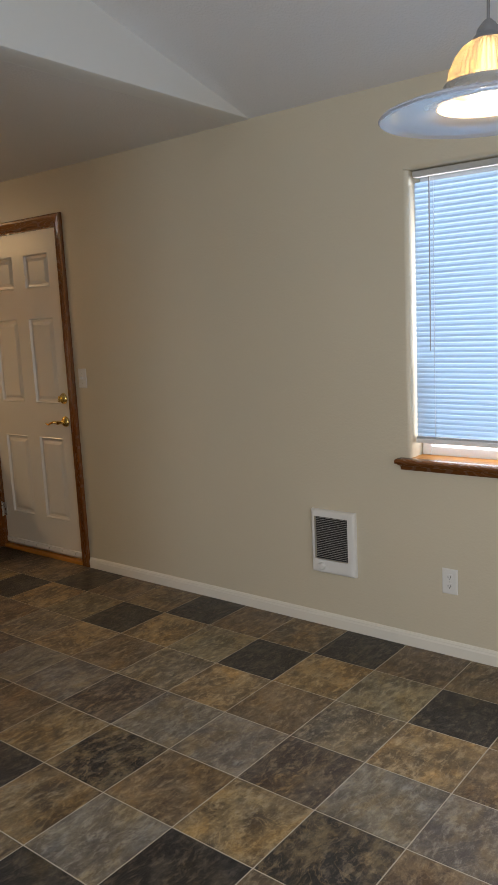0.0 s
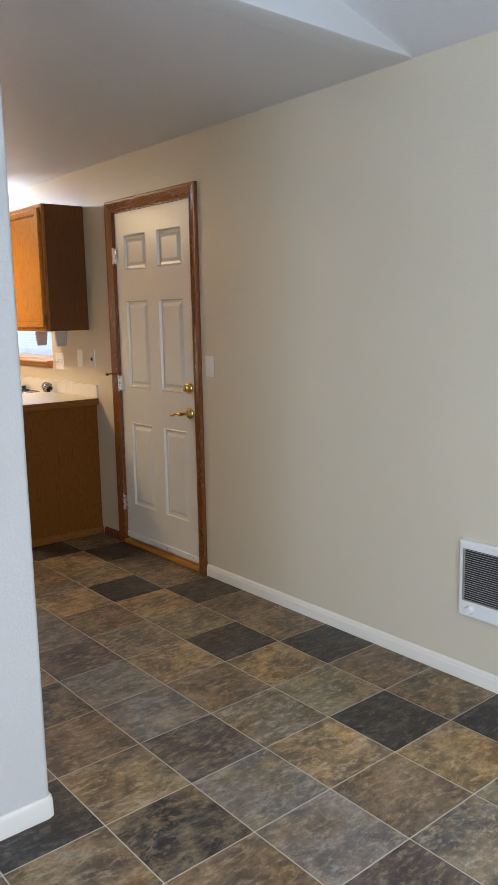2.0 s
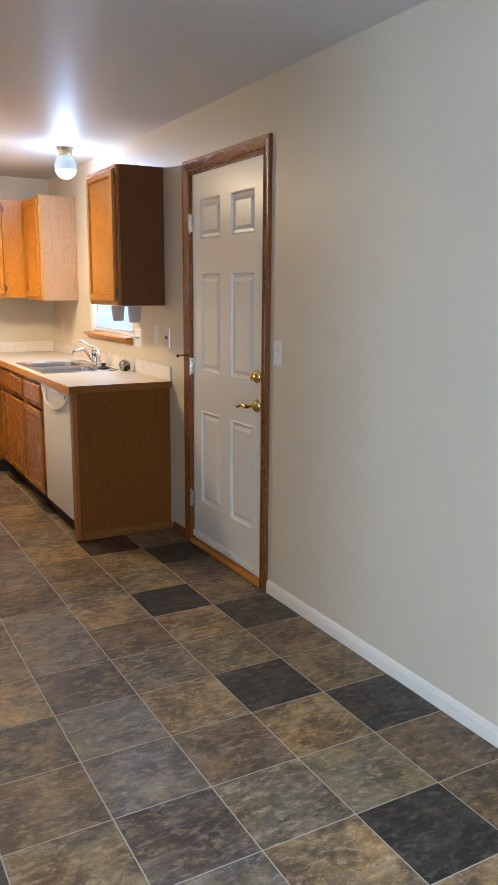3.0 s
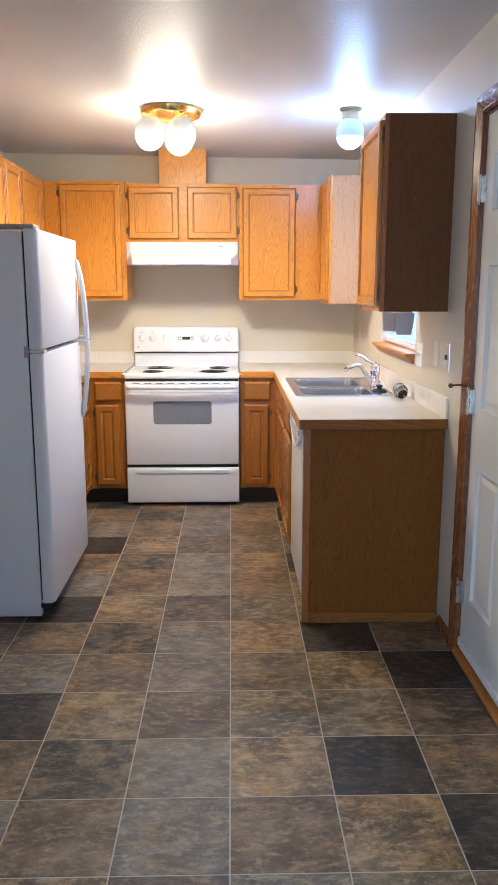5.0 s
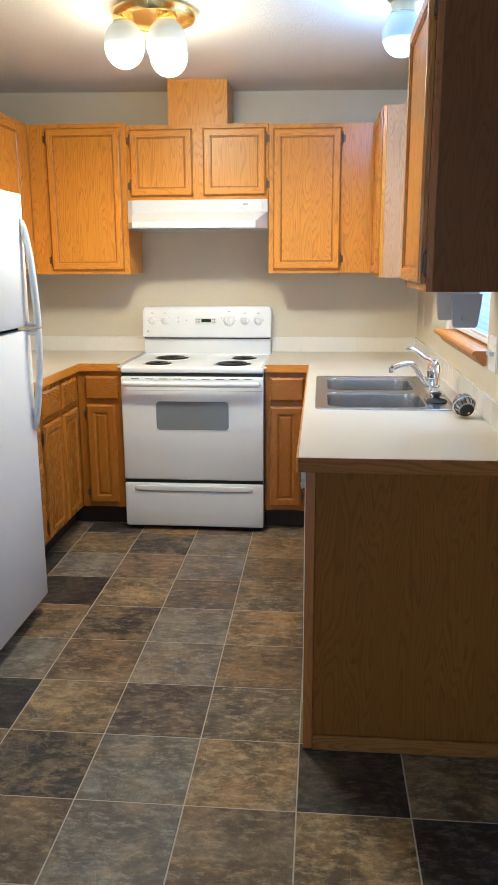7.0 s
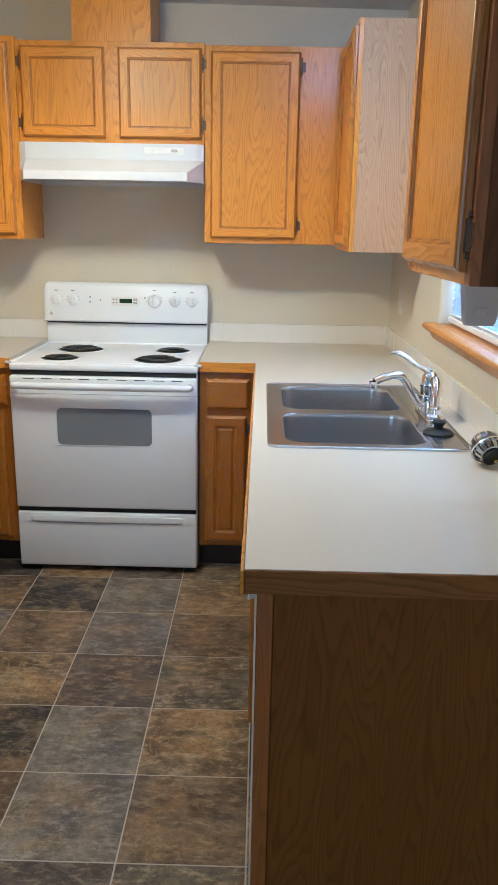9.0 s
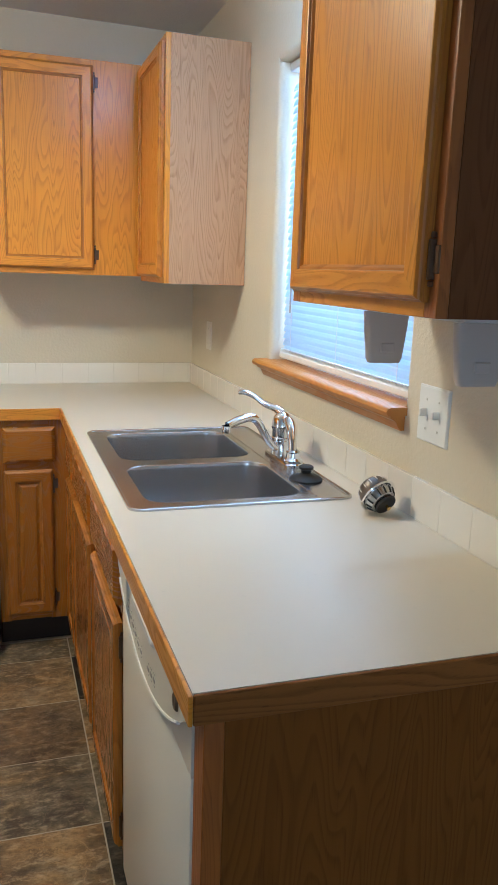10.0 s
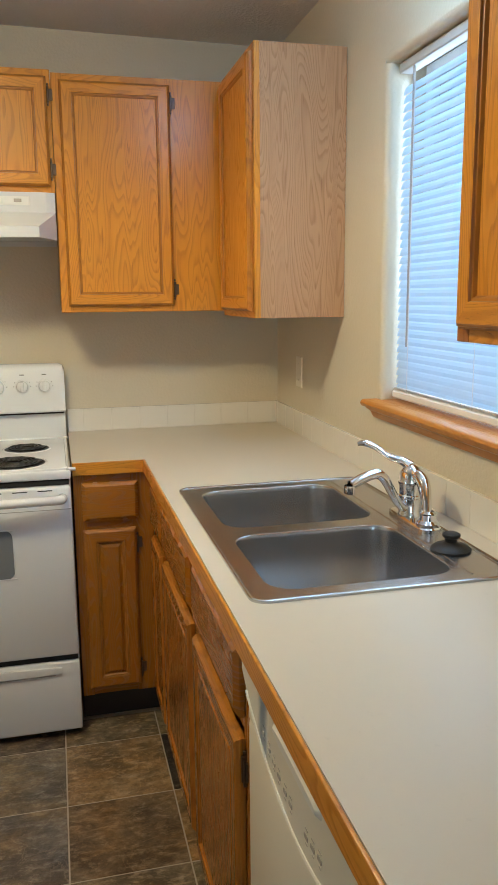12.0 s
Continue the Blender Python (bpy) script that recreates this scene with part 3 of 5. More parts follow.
def blinds(name, y0, y1, z0, z1, label, wand_y):
    """A mini blind: head rail, thin curved slats, ladder cords, bottom rail and a wand."""
    b = thing(name, (EAST + 0.045, (y0 + y1) / 2, z0), label, "window blind")
    x = EAST + 0.045
    part("head_rail", B(x - 0.018, x + 0.018, y0, y1, z1 - 0.025, z1, 0.003), shaded_vinyl, b)
    part("bottom_rail", B(x - 0.016, x + 0.016, y0, y1, z0 - 0.007, z0 + 0.014, 0.004), vinyl, b)
    for k in range(4):
        part("spare_slat", B(x - 0.0125, x + 0.0125, y0 + 0.003, y1 - 0.003, z0 + 0.0150 + 0.0022 * k, z0 + 0.0158 + 0.0022 * k), vinyl, b)
    n = int((z1 - z0 - 0.05) / 0.0215)
    me = None
    for k in range(n):
        z = z0 + 0.024 + k * 0.0215
        if me is None:
            bm = bmesh.new()
            tilt = radians(66)
            pts = []
            for i in range(4):
                s = (i / 3 - 0.5) * 0.025
                bow = 0.0022 * (1 - (2 * i / 3 - 1) ** 2)
                pts.append((x + s * math.cos(tilt) - bow * math.sin(tilt), z + s * math.sin(tilt) + bow * math.cos(tilt)))
            pts += [(p, q - 0.0004) for p, q in reversed(pts)]
            prism(bm, pts, y0 + 0.003, y1 - 0.003, "y")
            s = part("slat", bm, slat_mat, b)
            me, zero = s.data, z
        else:
            s = new("slat", me)
            s.parent = b
            s.location = (0, 0, z - zero)
    for y in (y0 + 0.09, y1 - 0.09, (y0 + y1) / 2):
        part("ladder_cord", B(x - 0.0145, x - 0.0135, y - 0.0012, y + 0.0012, z0 + 0.014, z1 - 0.028), vinyl, b)
    bm = tube(bmesh.new(), [(x - 0.024, wand_y, z1 - 0.03), (x - 0.024, wand_y, z1 - 0.36), (x - 0.024, wand_y, z1 - 0.725)], 0.0028, 8)
    part("wand", bm, grey_plastic, b, "thin grey tilt wand")
    return b


def sill_board(name, y0, y1, z, nose, label, wood=None):
    """A wooden stool with rounded nose, and the ogee apron under it."""
    t = thing(name, (EAST, (y0 + y1) / 2, z), label, "window sill", kind="structure")
    front = [(EAST - 0.0005, z), (EAST - nose + 0.010, z), (EAST - nose + 0.003, z - 0.004), (EAST - nose, z - 0.010), (EAST - nose + 0.004, z - 0.018), (EAST - 0.0005, z - 0.018)]
    bm = prism(bmesh.new(), front, y0, y1, "y")
    part("stool", bm, wood or sill_h, t, "varnished oak stool", smooth=True)
    e = 0.008
    ap = [(EAST - 0.0005, z - 0.0185), (EAST - nose + 0.014, z - 0.0185), (EAST - nose + 0.017, z - 0.026), (EAST - 0.021, z - 0.033), (EAST - 0.016, z - 0.044), (EAST - 0.010, z - 0.052), (EAST - 0.0005, z - 0.052)]
    part("apron", prism(bmesh.new(), ap, y0 + e, y1 - e, "y"), wood or trim_h, t, "oak apron moulding", smooth=True)
    return t


window("window_1", *KW, "small kitchen window over the sink, bright with daylight")
window("window_2", *DW, "white vinyl dining window with daylight behind")
blinds("window_blind", KW[0] + 0.008, KW[1] - 0.008, KW[2] + 0.02, KW[3] - 0.004, "white mini blind, closed, over the kitchen window", KW[1] - 0.11)
blinds("window_blind", DW[0] + 0.008, DW[1] - 0.008, DW[2] + 0.075, DW[3] - 0.004, "white mini blind lowered over the dining window", DW[1] - 0.085)
part("reveal_sill", B(EAST, EAST + 0.105, KW[0] + 0.001, KW[1] - 0.001, KW[2], KW[2] + 0.006, 0.001), sill_h, label="oak board in the kitchen window recess", **S)
part("reveal_sill", B(EAST, EAST + 0.105, DW[0] + 0.001, DW[1] - 0.001, DW[2], DW[2] + 0.006, 0.001), sill_h, label="oak board in the dining window recess", **S)
sill_board("window_sill", KW[0] - 0.018, KW[1] + 0.030, KW[2] + 0.006, 0.050, "honey oak sill with ogee apron under the kitchen window", sill_h)
sill_board("window_sill", DW[0] - 0.05, DW[1] + 0.05, DW[2] + 0.006, 0.062, "oak sill with apron under the dining window, coloured dark for its backlit shade", sill_shaded)


def far_window(name, axis, a, b, z0, z1, at, label):
    w = thing(name, ((a + b) / 2, at, z0) if axis == "x" else (at, (a + b) / 2, z0), label, "window", kind="structure")
    bm = bmesh.new()
    mid = (a + b) / 2
    for lo, hi, c, d in ((a, a + 0.06, z0, z1), (b - 0.06, b, z0, z1), (mid - 0.03, mid + 0.03, z0 + 0.06, z1 - 0.06), (a + 0.06, b - 0.06, z0, z0 + 0.06), (a + 0.06, b - 0.06, z1 - 0.06, z1)):
        box(bm, *((lo, hi, at, at + 0.05) if axis == "x" else (at, at + 0.05, lo, hi)), c, d, 0.004)
    part("window_frame", bm, vinyl, w, "white vinyl frame")
    return w


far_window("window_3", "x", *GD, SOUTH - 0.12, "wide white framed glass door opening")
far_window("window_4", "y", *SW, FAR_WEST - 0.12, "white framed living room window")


# ---- door ----
def back_door():
    y0, y1, top = DOOR
    m = side((EAST, 0, 0), (0, 1), (-1, 0))
    d = thing("door_1", (EAST, (y0 + y1) / 2, 0), "closed off-white six-panel entry door with brass hardware", "door", kind="structure")
    lo, hi, zb, zt = y0 + 0.014, y1 - 0.012, 0.038, top - 0.012
    face = -0.010
    slab = bmesh.new()
    pan = [(-3.560, -3.322), (-3.205, -2.967)]
    rows = [(0.262, 0.792), (1.008, 1.535), (1.712, 1.918)]
    us = [lo, pan[0][0], pan[0][1], pan[1][0], pan[1][1], hi]
    zs = [zb, *[v for r in rows for v in r], zt]
    for i in range(5):
        for j in range(7):
            if not (i % 2 == 1 and j % 2 == 1):
                fill(slab, m, us[i], us[i + 1], zs[j], zs[j + 1], face)
    for p in pan:
        for r in rows:
            sweep(slab, m, p[0], p[1], r[0], r[1], [(0, face), (0.005, face + 0.003), (0.012, face - 0.009), (0.026, face - 0.011), (0.044, face - 0.003)])
            fill(slab, m, p[0] + 0.044, p[1] - 0.044, r[0] + 0.044, r[1] - 0.044, face - 0.003)
    sweep(slab, m, lo, hi, zb, zt, [(0, -0.062), (0, face)])
    fill(slab, m, lo, hi, zb, zt, -0.062)
    bmesh.ops.remove_doubles(slab, verts=slab.verts, dist=1e-5)
    part("leaf", slab, door_paint, d)
    part("sweep_strip", B(EAST + 0.012, EAST + 0.0218, lo + 0.003, hi - 0.003, 0.042, 0.078, 0.002), white_plastic, d, "off-white door bottom strip with screws")
    for k in range(6):
        y = lo + 0.06 + k * (hi - lo - 0.12) / 5
        part("screw", lathe(bmesh.new(), [(0, -0.0025), (0.004, -0.002), (0.005, 0)], (EAST + 0.012, y, 0.060), "x", 8), nickel, d)
    for n, z in enumerate((1.80, 1.03, 0.27)):
        y = y1 - 0.006
        bm = lathe(bmesh.new(), [(0, -0.052), (0.006, -0.052), (0.006, 0.052), (0, 0.052)], (EAST + 0.004, y, z), "z", 10)
        box(bm, EAST + 0.008, EAST + 0.0215, y - 0.03, y, z - 0.045, z + 0.045)
        part("hinge", bm, nickel, d, "grey metal butt hinge", smooth=True)
    bm = tube(bmesh.new(), [(EAST + 0.002, y1 - 0.006, 1.088), (EAST - 0.03, y1 + 0.012, 1.09), (EAST - 0.052, y1 + 0.03, 1.085)], [0.005, 0.004, 0.003], 8)
    lathe(bm, [(0, -0.008), (0.009, -0.006), (0.009, 0.006), (0, 0.008)], (EAST - 0.054, y1 + 0.032, 1.085), "y", 10)
    part("hinge_stop", bm, bronze, d, "brown hinge-pin door stop", smooth=True)
    y = -3.600
    rose = [(0, -0.020), (0.012, -0.020), (0.022, -0.016), (0.031, -0.008), (0.034, 0.0), (0.034, 0.002)]
    h = part("door_handle", lathe(bmesh.new(), rose, (EAST + 0.021, y, 0.900), "x", 28), brass, d, "polished brass lever handle", smooth=True)
    bm = lathe(bmesh.new(), [(0.011, -0.045), (0.010, 0)], (EAST + 0.005, y, 0.900), "x", 16)
    tube(bm, [(EAST - 0.040, y, 0.900), (EAST - 0.046, y + 0.030, 0.904), (EAST - 0.044, y + 0.062, 0.896), (EAST - 0.042, y + 0.090, 0.886), (EAST - 0.042, y + 0.112, 0.893)], [0.011, 0.008, 0.0065, 0.006, 0.004], 12)
    part("lever", bm, brass, h, smooth=True)
    h = part("deadbolt", lathe(bmesh.new(), rose, (EAST + 0.021, y, 1.042), "x", 28), brass, d, "polished brass deadbolt", smooth=True)
    part("thumb_turn", B(EAST - 0.018, EAST + 0.002, y - 0.006, y + 0.006, 1.024, 1.060, 0.004, 2), brass, h, smooth=True)
    for ob in d.children:
        if ob.name.split(".")[0] != "leaf":
            ob.location.x -= 0.012
    f = thing("door_frame", (EAST, (y0 + y1) / 2, 0), "varnished brown oak door frame and threshold", "door frame", kind="structure")
    prof = [(0.004, -0.012), (0.004, 0.009), (-0.006, 0.012), (-0.012, 0.009), (-0.030, 0.014), (-0.046, 0.018), (-0.058, 0.018), (-0.063, 0.013), (-0.063, 0)]
    for s, name in (("L", "casing"), ("R", "casing"), ("T", "head_casing")):
        part(name, sweep(bmesh.new(), m, y0, y1, 0.0, top, prof, s, foot=True), trim_h if s == "T" else trim_v, f)
    bm = bmesh.new()
    box(bm, EAST + 0.001, EAST + 0.12, y0 - 0.0, y0 + 0.011, 0.0, top - 0.001)
    part("jamb", bm, trim_v, f)
    part("jamb", B(EAST + 0.001, EAST + 0.12, y1 - 0.010, y1, 0.0, top - 0.001), trim_v, f)
    part("head_jamb", B(EAST + 0.001, EAST + 0.12, y0 + 0.011, y1 - 0.010, top - 0.010, top), trim_h, f)
    part("threshold", B(EAST - 0.018, EAST + 0.12, y0 + 0.005, y1 - 0.004, 0.001, 0.026, 0.005, 2), sill_h, f, "worn light oak threshold")
    part("rail", B(EAST + 0.015, EAST + 0.10, y0 + 0.012, y1 - 0.011, 0.0262, 0.036, 0.002), alu, f, "grey metal threshold rail")


back_door()


# ---- cabinets ----
def hinge(parent, m, u, n, z, out):
    bm = bmesh.new()
    box(bm, u - 0.004, u + 0.004, n - 0.004, n + 0.009, z - 0.026, z + 0.026, 0.002, m=m)
    box(bm, u, u + out * 0.015, n - 0.001, n + 0.003, z - 0.018, z + 0.018, 0.001, m=m)
    for dz in (-0.031, 0.031):
        box(bm, u - 0.003, u + 0.003, n - 0.001, n + 0.006, z + dz - 0.004, z + dz + 0.004, 0.0015, m=m)
    part("hinge", bm, bronze, parent, "dark bronze hinge", smooth=True)


def cab_door(unit, m, u0, u1, z0, z1, raised=False, hinge_at=None, n=0.0):
    """A framed door on the cabinet's face: two stiles, two rails, a panel, hinges."""
    edge_prof = [(0, n + 0.001), (0, n + 0.010), (0.003, n + 0.0125), (0.004, n + 0.016), (0.008, n + 0.0192)]
    frame_prof = [(0.008, n + 0.0192), (0.010, n + 0.0198), (0.037, n + 0.0198), (0.039, n + 0.019)]
    bead_prof = [(0.039, n + 0.019), (0.040, n + 0.0155), (0.044, n + 0.0150), (0.048, n + 0.0105)]
    d = part("door", sweep(bmesh.new(), m, u0 + 0.004, u1 - 0.004, z0 + 0.004, z1 - 0.004, [(0, n + 0.0008), (0.0, n + 0.004), (0.042, n + 0.004)]), oak_v, unit)
    for s in "LR":
        part("stile", sweep(bmesh.new(), m, u0, u1, z0, z1, frame_prof, s), oak_v, d)
    for s in "TB":
        part("rail", sweep(bmesh.new(), m, u0, u1, z0, z1, frame_prof, s), oak_h, d)
    for name, prof in (("edge", edge_prof), ("bead", bead_prof)):
        for s in "LRTB":
            part(name, sweep(bmesh.new(), m, u0, u1, z0, z1, prof, s), bead_v if s in "LR" else bead_h, d)
    a, b, c, e = u0 + 0.048, u1 - 0.048, z0 + 0.048, z1 - 0.048
    bm = bmesh.new()
    if raised:
        sweep(bm, m, a, b, c, e, [(-0.002, n + 0.0103), (0.004, n + 0.0103), (0.013, n + 0.016)])
        fill(bm, m, a + 0.013, b - 0.013, c + 0.013, e - 0.013, n + 0.016)
    else:
        fill(bm, m, a - 0.002, b + 0.002, c - 0.002, e + 0.002, n + 0.0103)
    bmesh.ops.remove_doubles(bm, verts=bm.verts, dist=1e-5)
    part("panel", bm, oak_v, d)
    if hinge_at:
        u, out = (u0 - 0.004, -1) if hinge_at == "L" else (u1 + 0.004, 1)
        for z in ((z0 + 0.055, z1 - 0.055)):
            hinge(d, m, u, n, z, out)
    return d


def drawer(unit, m, u0, u1, z0, z1):
    bm = sweep(bmesh.new(), m, u0, u1, z0, z1, [(0, 0.001), (0, 0.010), (0.004, 0.014), (0.012, 0.0195)])
    fill(bm, m, u0 + 0.012, u1 - 0.012, z0 + 0.012, z1 - 0.012, 0.0195)
    bmesh.ops.remove_doubles(bm, verts=bm.verts, dist=1e-5)
    return part("drawer_front", bm, oak_h, unit)


def carcass(unit, m, u0, u1, z0, z1, depth, rails, stiles, top=True, ends=(None, None), bottom=True):
    """Box behind a face frame; the frame's rails and stiles are given as spans."""
    t = 0.018
    for a, b in stiles:
        part("face_stile", B(a, b, -t, 0, z0, z1, 0.0012, m=m), oak_v, unit)
    edges = sorted(stiles)
    for (a, b) in rails:
        for (p, q), (r, s) in zip(edges, edges[1:]):
            part("face_rail", B(q, r, -t, -0.0005, a, b, 0.0008, m=m), oak_h, unit)
    for a, mat in ((u0, ends[0]), (u1 - 0.015, ends[1])):
        part("side", B(a, a + 0.015, -depth, -t, z0, z1, m=m), mat or oak_v, unit)
    part("back", B(u0 + 0.015, u1 - 0.015, -depth, -depth + 0.006, z0, z1, m=m), oak_v, unit)
    if bottom:
        part("bottom", B(u0 + 0.015, u1 - 0.015, -depth + 0.006, -t, z0 + 0.004, z0 + 0.018, m=m), oak_pale, unit)
    if top:
        part("top", B(u0 + 0.015, u1 - 0.015, -depth + 0.006, -t, z1 - 0.016, z1 - 0.002, m=m), oak_v, unit)


def wall_cabinet(m, u0, u1, z0, z1, depth, doors, label, ends=(None, None), extra=(), name="wall_cabinet"):
    at = m @ Vector(((u0 + u1) / 2, -depth / 2, z0))
    unit = thing(name, at, label, "cabinet", "kitchen wall cabinets")
    st = [(u0, min(d[0] for d in doors) + 0.012)]
    ds = sorted(doors)
    for a, b in zip(ds, ds[1:]):
        st.append((a[1] - 0.012, b[0] + 0.012))
    st.append((ds[-1][1] - 0.012, u1))
    carcass(unit, m, u0, u1, z0, z1, depth, [(z0, z0 + 0.032), (z1 - 0.036, z1)], st, ends=ends)
    for a, b, hg in ds:
        cab_door(unit, m, a, b, z0 + 0.020, z1 - 0.022, hinge_at=hg)
    # honey face stiles recoloured darker here: the shadow beside the door, as colour
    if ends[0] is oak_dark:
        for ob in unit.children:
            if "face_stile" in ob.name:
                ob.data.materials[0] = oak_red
    return unit


NORTH = side((0, -0.312, 0), (1, 0), (0, -1))
WSIDE = side((-0.925, 0, 0), (0, 1), (1, 0))
ESIDE = side((0.948, 0, 0), (0, 1), (-1, 0))
G = 0.0015
wall_cabinet(NORTH, -0.9235, -0.384, 1.376, 2.163, 0.310, [(-0.822, -0.412, "L")], "honey oak wall cabinet with one tall door beside the range hood")
wall_cabinet(NORTH, -0.382, 0.382, 1.765, 2.148, 0.310, [(-0.362, -0.022, "L"), (0.034, 0.370, "R")], "short honey oak cabinet with two doors above the range hood")
wall_cabinet(NORTH, 0.384, 0.9465, 1.376, 2.140, 0.310, [(0.408, 0.768, "R")], "honey oak wall cabinet with one tall door and wide corner stile")
wall_cabinet(ESIDE, -0.755, -0.3135, 1.360, 2.142, 0.285, [(-0.738, -0.342, "R")], "honey oak corner wall cabinet with pale unfinished oak side", ends=(oak_pale, oak_v))
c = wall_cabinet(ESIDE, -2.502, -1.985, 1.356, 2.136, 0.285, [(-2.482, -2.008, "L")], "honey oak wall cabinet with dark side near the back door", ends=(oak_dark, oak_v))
wall_cabinet(WSIDE, -0.925, -0.3135, 1.376, 2.165, 0.335, [(-0.905, -0.462, "R")], "honey oak wall cabinet with one door in the far corner")
wall_cabinet(WSIDE, -1.620, -0.927, 1.376, 2.165, 0.335, [(-1.595, -1.283, "L"), (-1.262, -0.948, "R")], "tall honey oak wall cabinet with two doors beyond the fridge")
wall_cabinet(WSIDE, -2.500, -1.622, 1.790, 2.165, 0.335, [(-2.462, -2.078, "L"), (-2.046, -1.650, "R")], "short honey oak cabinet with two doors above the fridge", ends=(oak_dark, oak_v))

t = thing("duct_cover", (0.005, -0.2, 2.149), "honey oak box over the hood duct reaching the ceiling", "duct cover")
part("front", B(-0.152, 0.165, -0.300, -0.288, 2.149, ceil_at(0.165) - 0.001, 0.001), oak_v, t)
part("side", B(-0.152, -0.140, -0.2875, -0.002, 2.149, ceil_at(0.165) - 0.001), oak_v, t)
part("side", B(0.153, 0.165, -0.2875, -0.002, 2.149, ceil_at(0.165) - 0.001), oak_v, t)


def base_cabinet(m, u0, u1, depth, fronts, label, ends=(None, None), kick_in=0.065, kick_to=None):
    """fronts: (kind, from, to, bottom, top, hinge side)."""
    at = m @ Vector(((u0 + u1) / 2, -depth / 2, 0))
    unit = thing("base_cabinet", at, label, "cabinet", "kitchen base cabinets")
    spans = sorted({(f[1], f[2]) for f in fronts if f[0] == "door"} or {(f[1], f[2]) for f in fronts})
    st = [(u0, spans[0][0] + 0.012)]
    for a, b in zip(spans, spans[1:]):
        st.append((a[1] - 0.010, b[0] + 0.010))
    st.append((spans[-1][1] - 0.012, u1))
    rails = {(0.115, 0.150), (0.835, 0.871)}
    for f in fronts:
        if f[0] == "drawer":
            rails.add((f[3] - 0.028, f[3] + 0.008))
    carcass(unit, m, u0, u1, 0.112, 0.871, depth, sorted(rails), st, top=False, ends=ends)
    k0, k1 = kick_to or (u0, u1)
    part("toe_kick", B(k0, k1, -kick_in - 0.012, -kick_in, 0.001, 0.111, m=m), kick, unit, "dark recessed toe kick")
    for f in fronts:
        if f[0] == "drawer":
            drawer(unit, m, *f[1:5])
        else:
            cab_door(unit, m, *f[1:5], raised=True, hinge_at=f[5])
    for ob in (*unit.children, *(c for k in unit.children for c in k.children)):
        if ob.type == "MESH" and ob.data.materials[0] in (oak_v, oak_h):
            ob.data.materials[0] = lower_v if ob.data.materials[0] == oak_v else lower_h
    return unit


NB = side((0, -0.598, 0), (1, 0), (0, -1))
EB = side((0.640, 0, 0), (0, 1), (-1, 0))
WB = side((-0.632, 0, 0), (0, 1), (1, 0))
base_cabinet(NB, -0.6305, -0.386, 0.58, [("drawer", -0.585, -0.405, 0.718, 0.846), ("door", -0.585, -0.425, 0.140, 0.690, "L")], "narrow honey oak base cabinet with raised-panel door near the fridge", kick_to=(-0.709, -0.386))
base_cabinet(NB, 0.386, 0.6385, 0.58, [("drawer", 0.412, 0.590, 0.718, 0.846), ("door", 0.412, 0.580, 0.140, 0.690, "R")], "narrow honey oak base cabinet between stove and sink run", kick_to=(0.386, 0.717))
base_cabinet(EB, -0.890, -0.5995, 0.575, [("drawer", -0.872, -0.655, 0.712, 0.842), ("door", -0.872, -0.655, 0.125, 0.672, None)], "honey oak corner base cabinet with one drawer and one door", kick_to=(-0.890, -0.5455))
base_cabinet(EB, -1.902, -0.892, 0.575, [("drawer", -1.370, -0.915, 0.712, 0.842), ("drawer", -1.868, -1.425, 0.712, 0.842), ("door", -1.370, -0.915, 0.125, 0.672, "R"), ("door", -1.868, -1.425, 0.125, 0.672, "L")], "honey oak sink cabinet with two false drawers and two doors")
base_cabinet(WB, -1.190, -0.5995, 0.61, [("drawer", -0.890, -0.655, 0.716, 0.848), ("drawer", -1.168, -0.925, 0.716, 0.848), ("door", -0.890, -0.655, 0.130, 0.685, "R"), ("door", -1.168, -0.925, 0.130, 0.685, "L")], "honey oak base cabinet with two drawers over two doors", kick_to=(-1.190, -0.5455))
base_cabinet(WB, -1.630, -1.192, 0.61, [("drawer", -1.60, -1.225, 0.716, 0.848), ("drawer", -1.60, -1.225, 0.545, 0.690), ("drawer", -1.60, -1.225, 0.350, 0.518), ("drawer", -1.60, -1.225, 0.130, 0.322)], "honey oak drawer base cabinet beside the fridge")

# end panel of the counter run
t = thing("end_panel", (0.93, -2.545, 0), "dark brown oak end panel closing the counter run", "end panel")
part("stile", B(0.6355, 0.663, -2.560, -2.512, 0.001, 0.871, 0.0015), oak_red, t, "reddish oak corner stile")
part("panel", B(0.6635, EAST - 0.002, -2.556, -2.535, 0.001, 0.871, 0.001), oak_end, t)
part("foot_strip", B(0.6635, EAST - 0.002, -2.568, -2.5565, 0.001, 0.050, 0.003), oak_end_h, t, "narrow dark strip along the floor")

# worktops
SX0, SX1, SY0, SY1 = 0.672, 1.150, -1.848, -1.062
PEN = -2.579


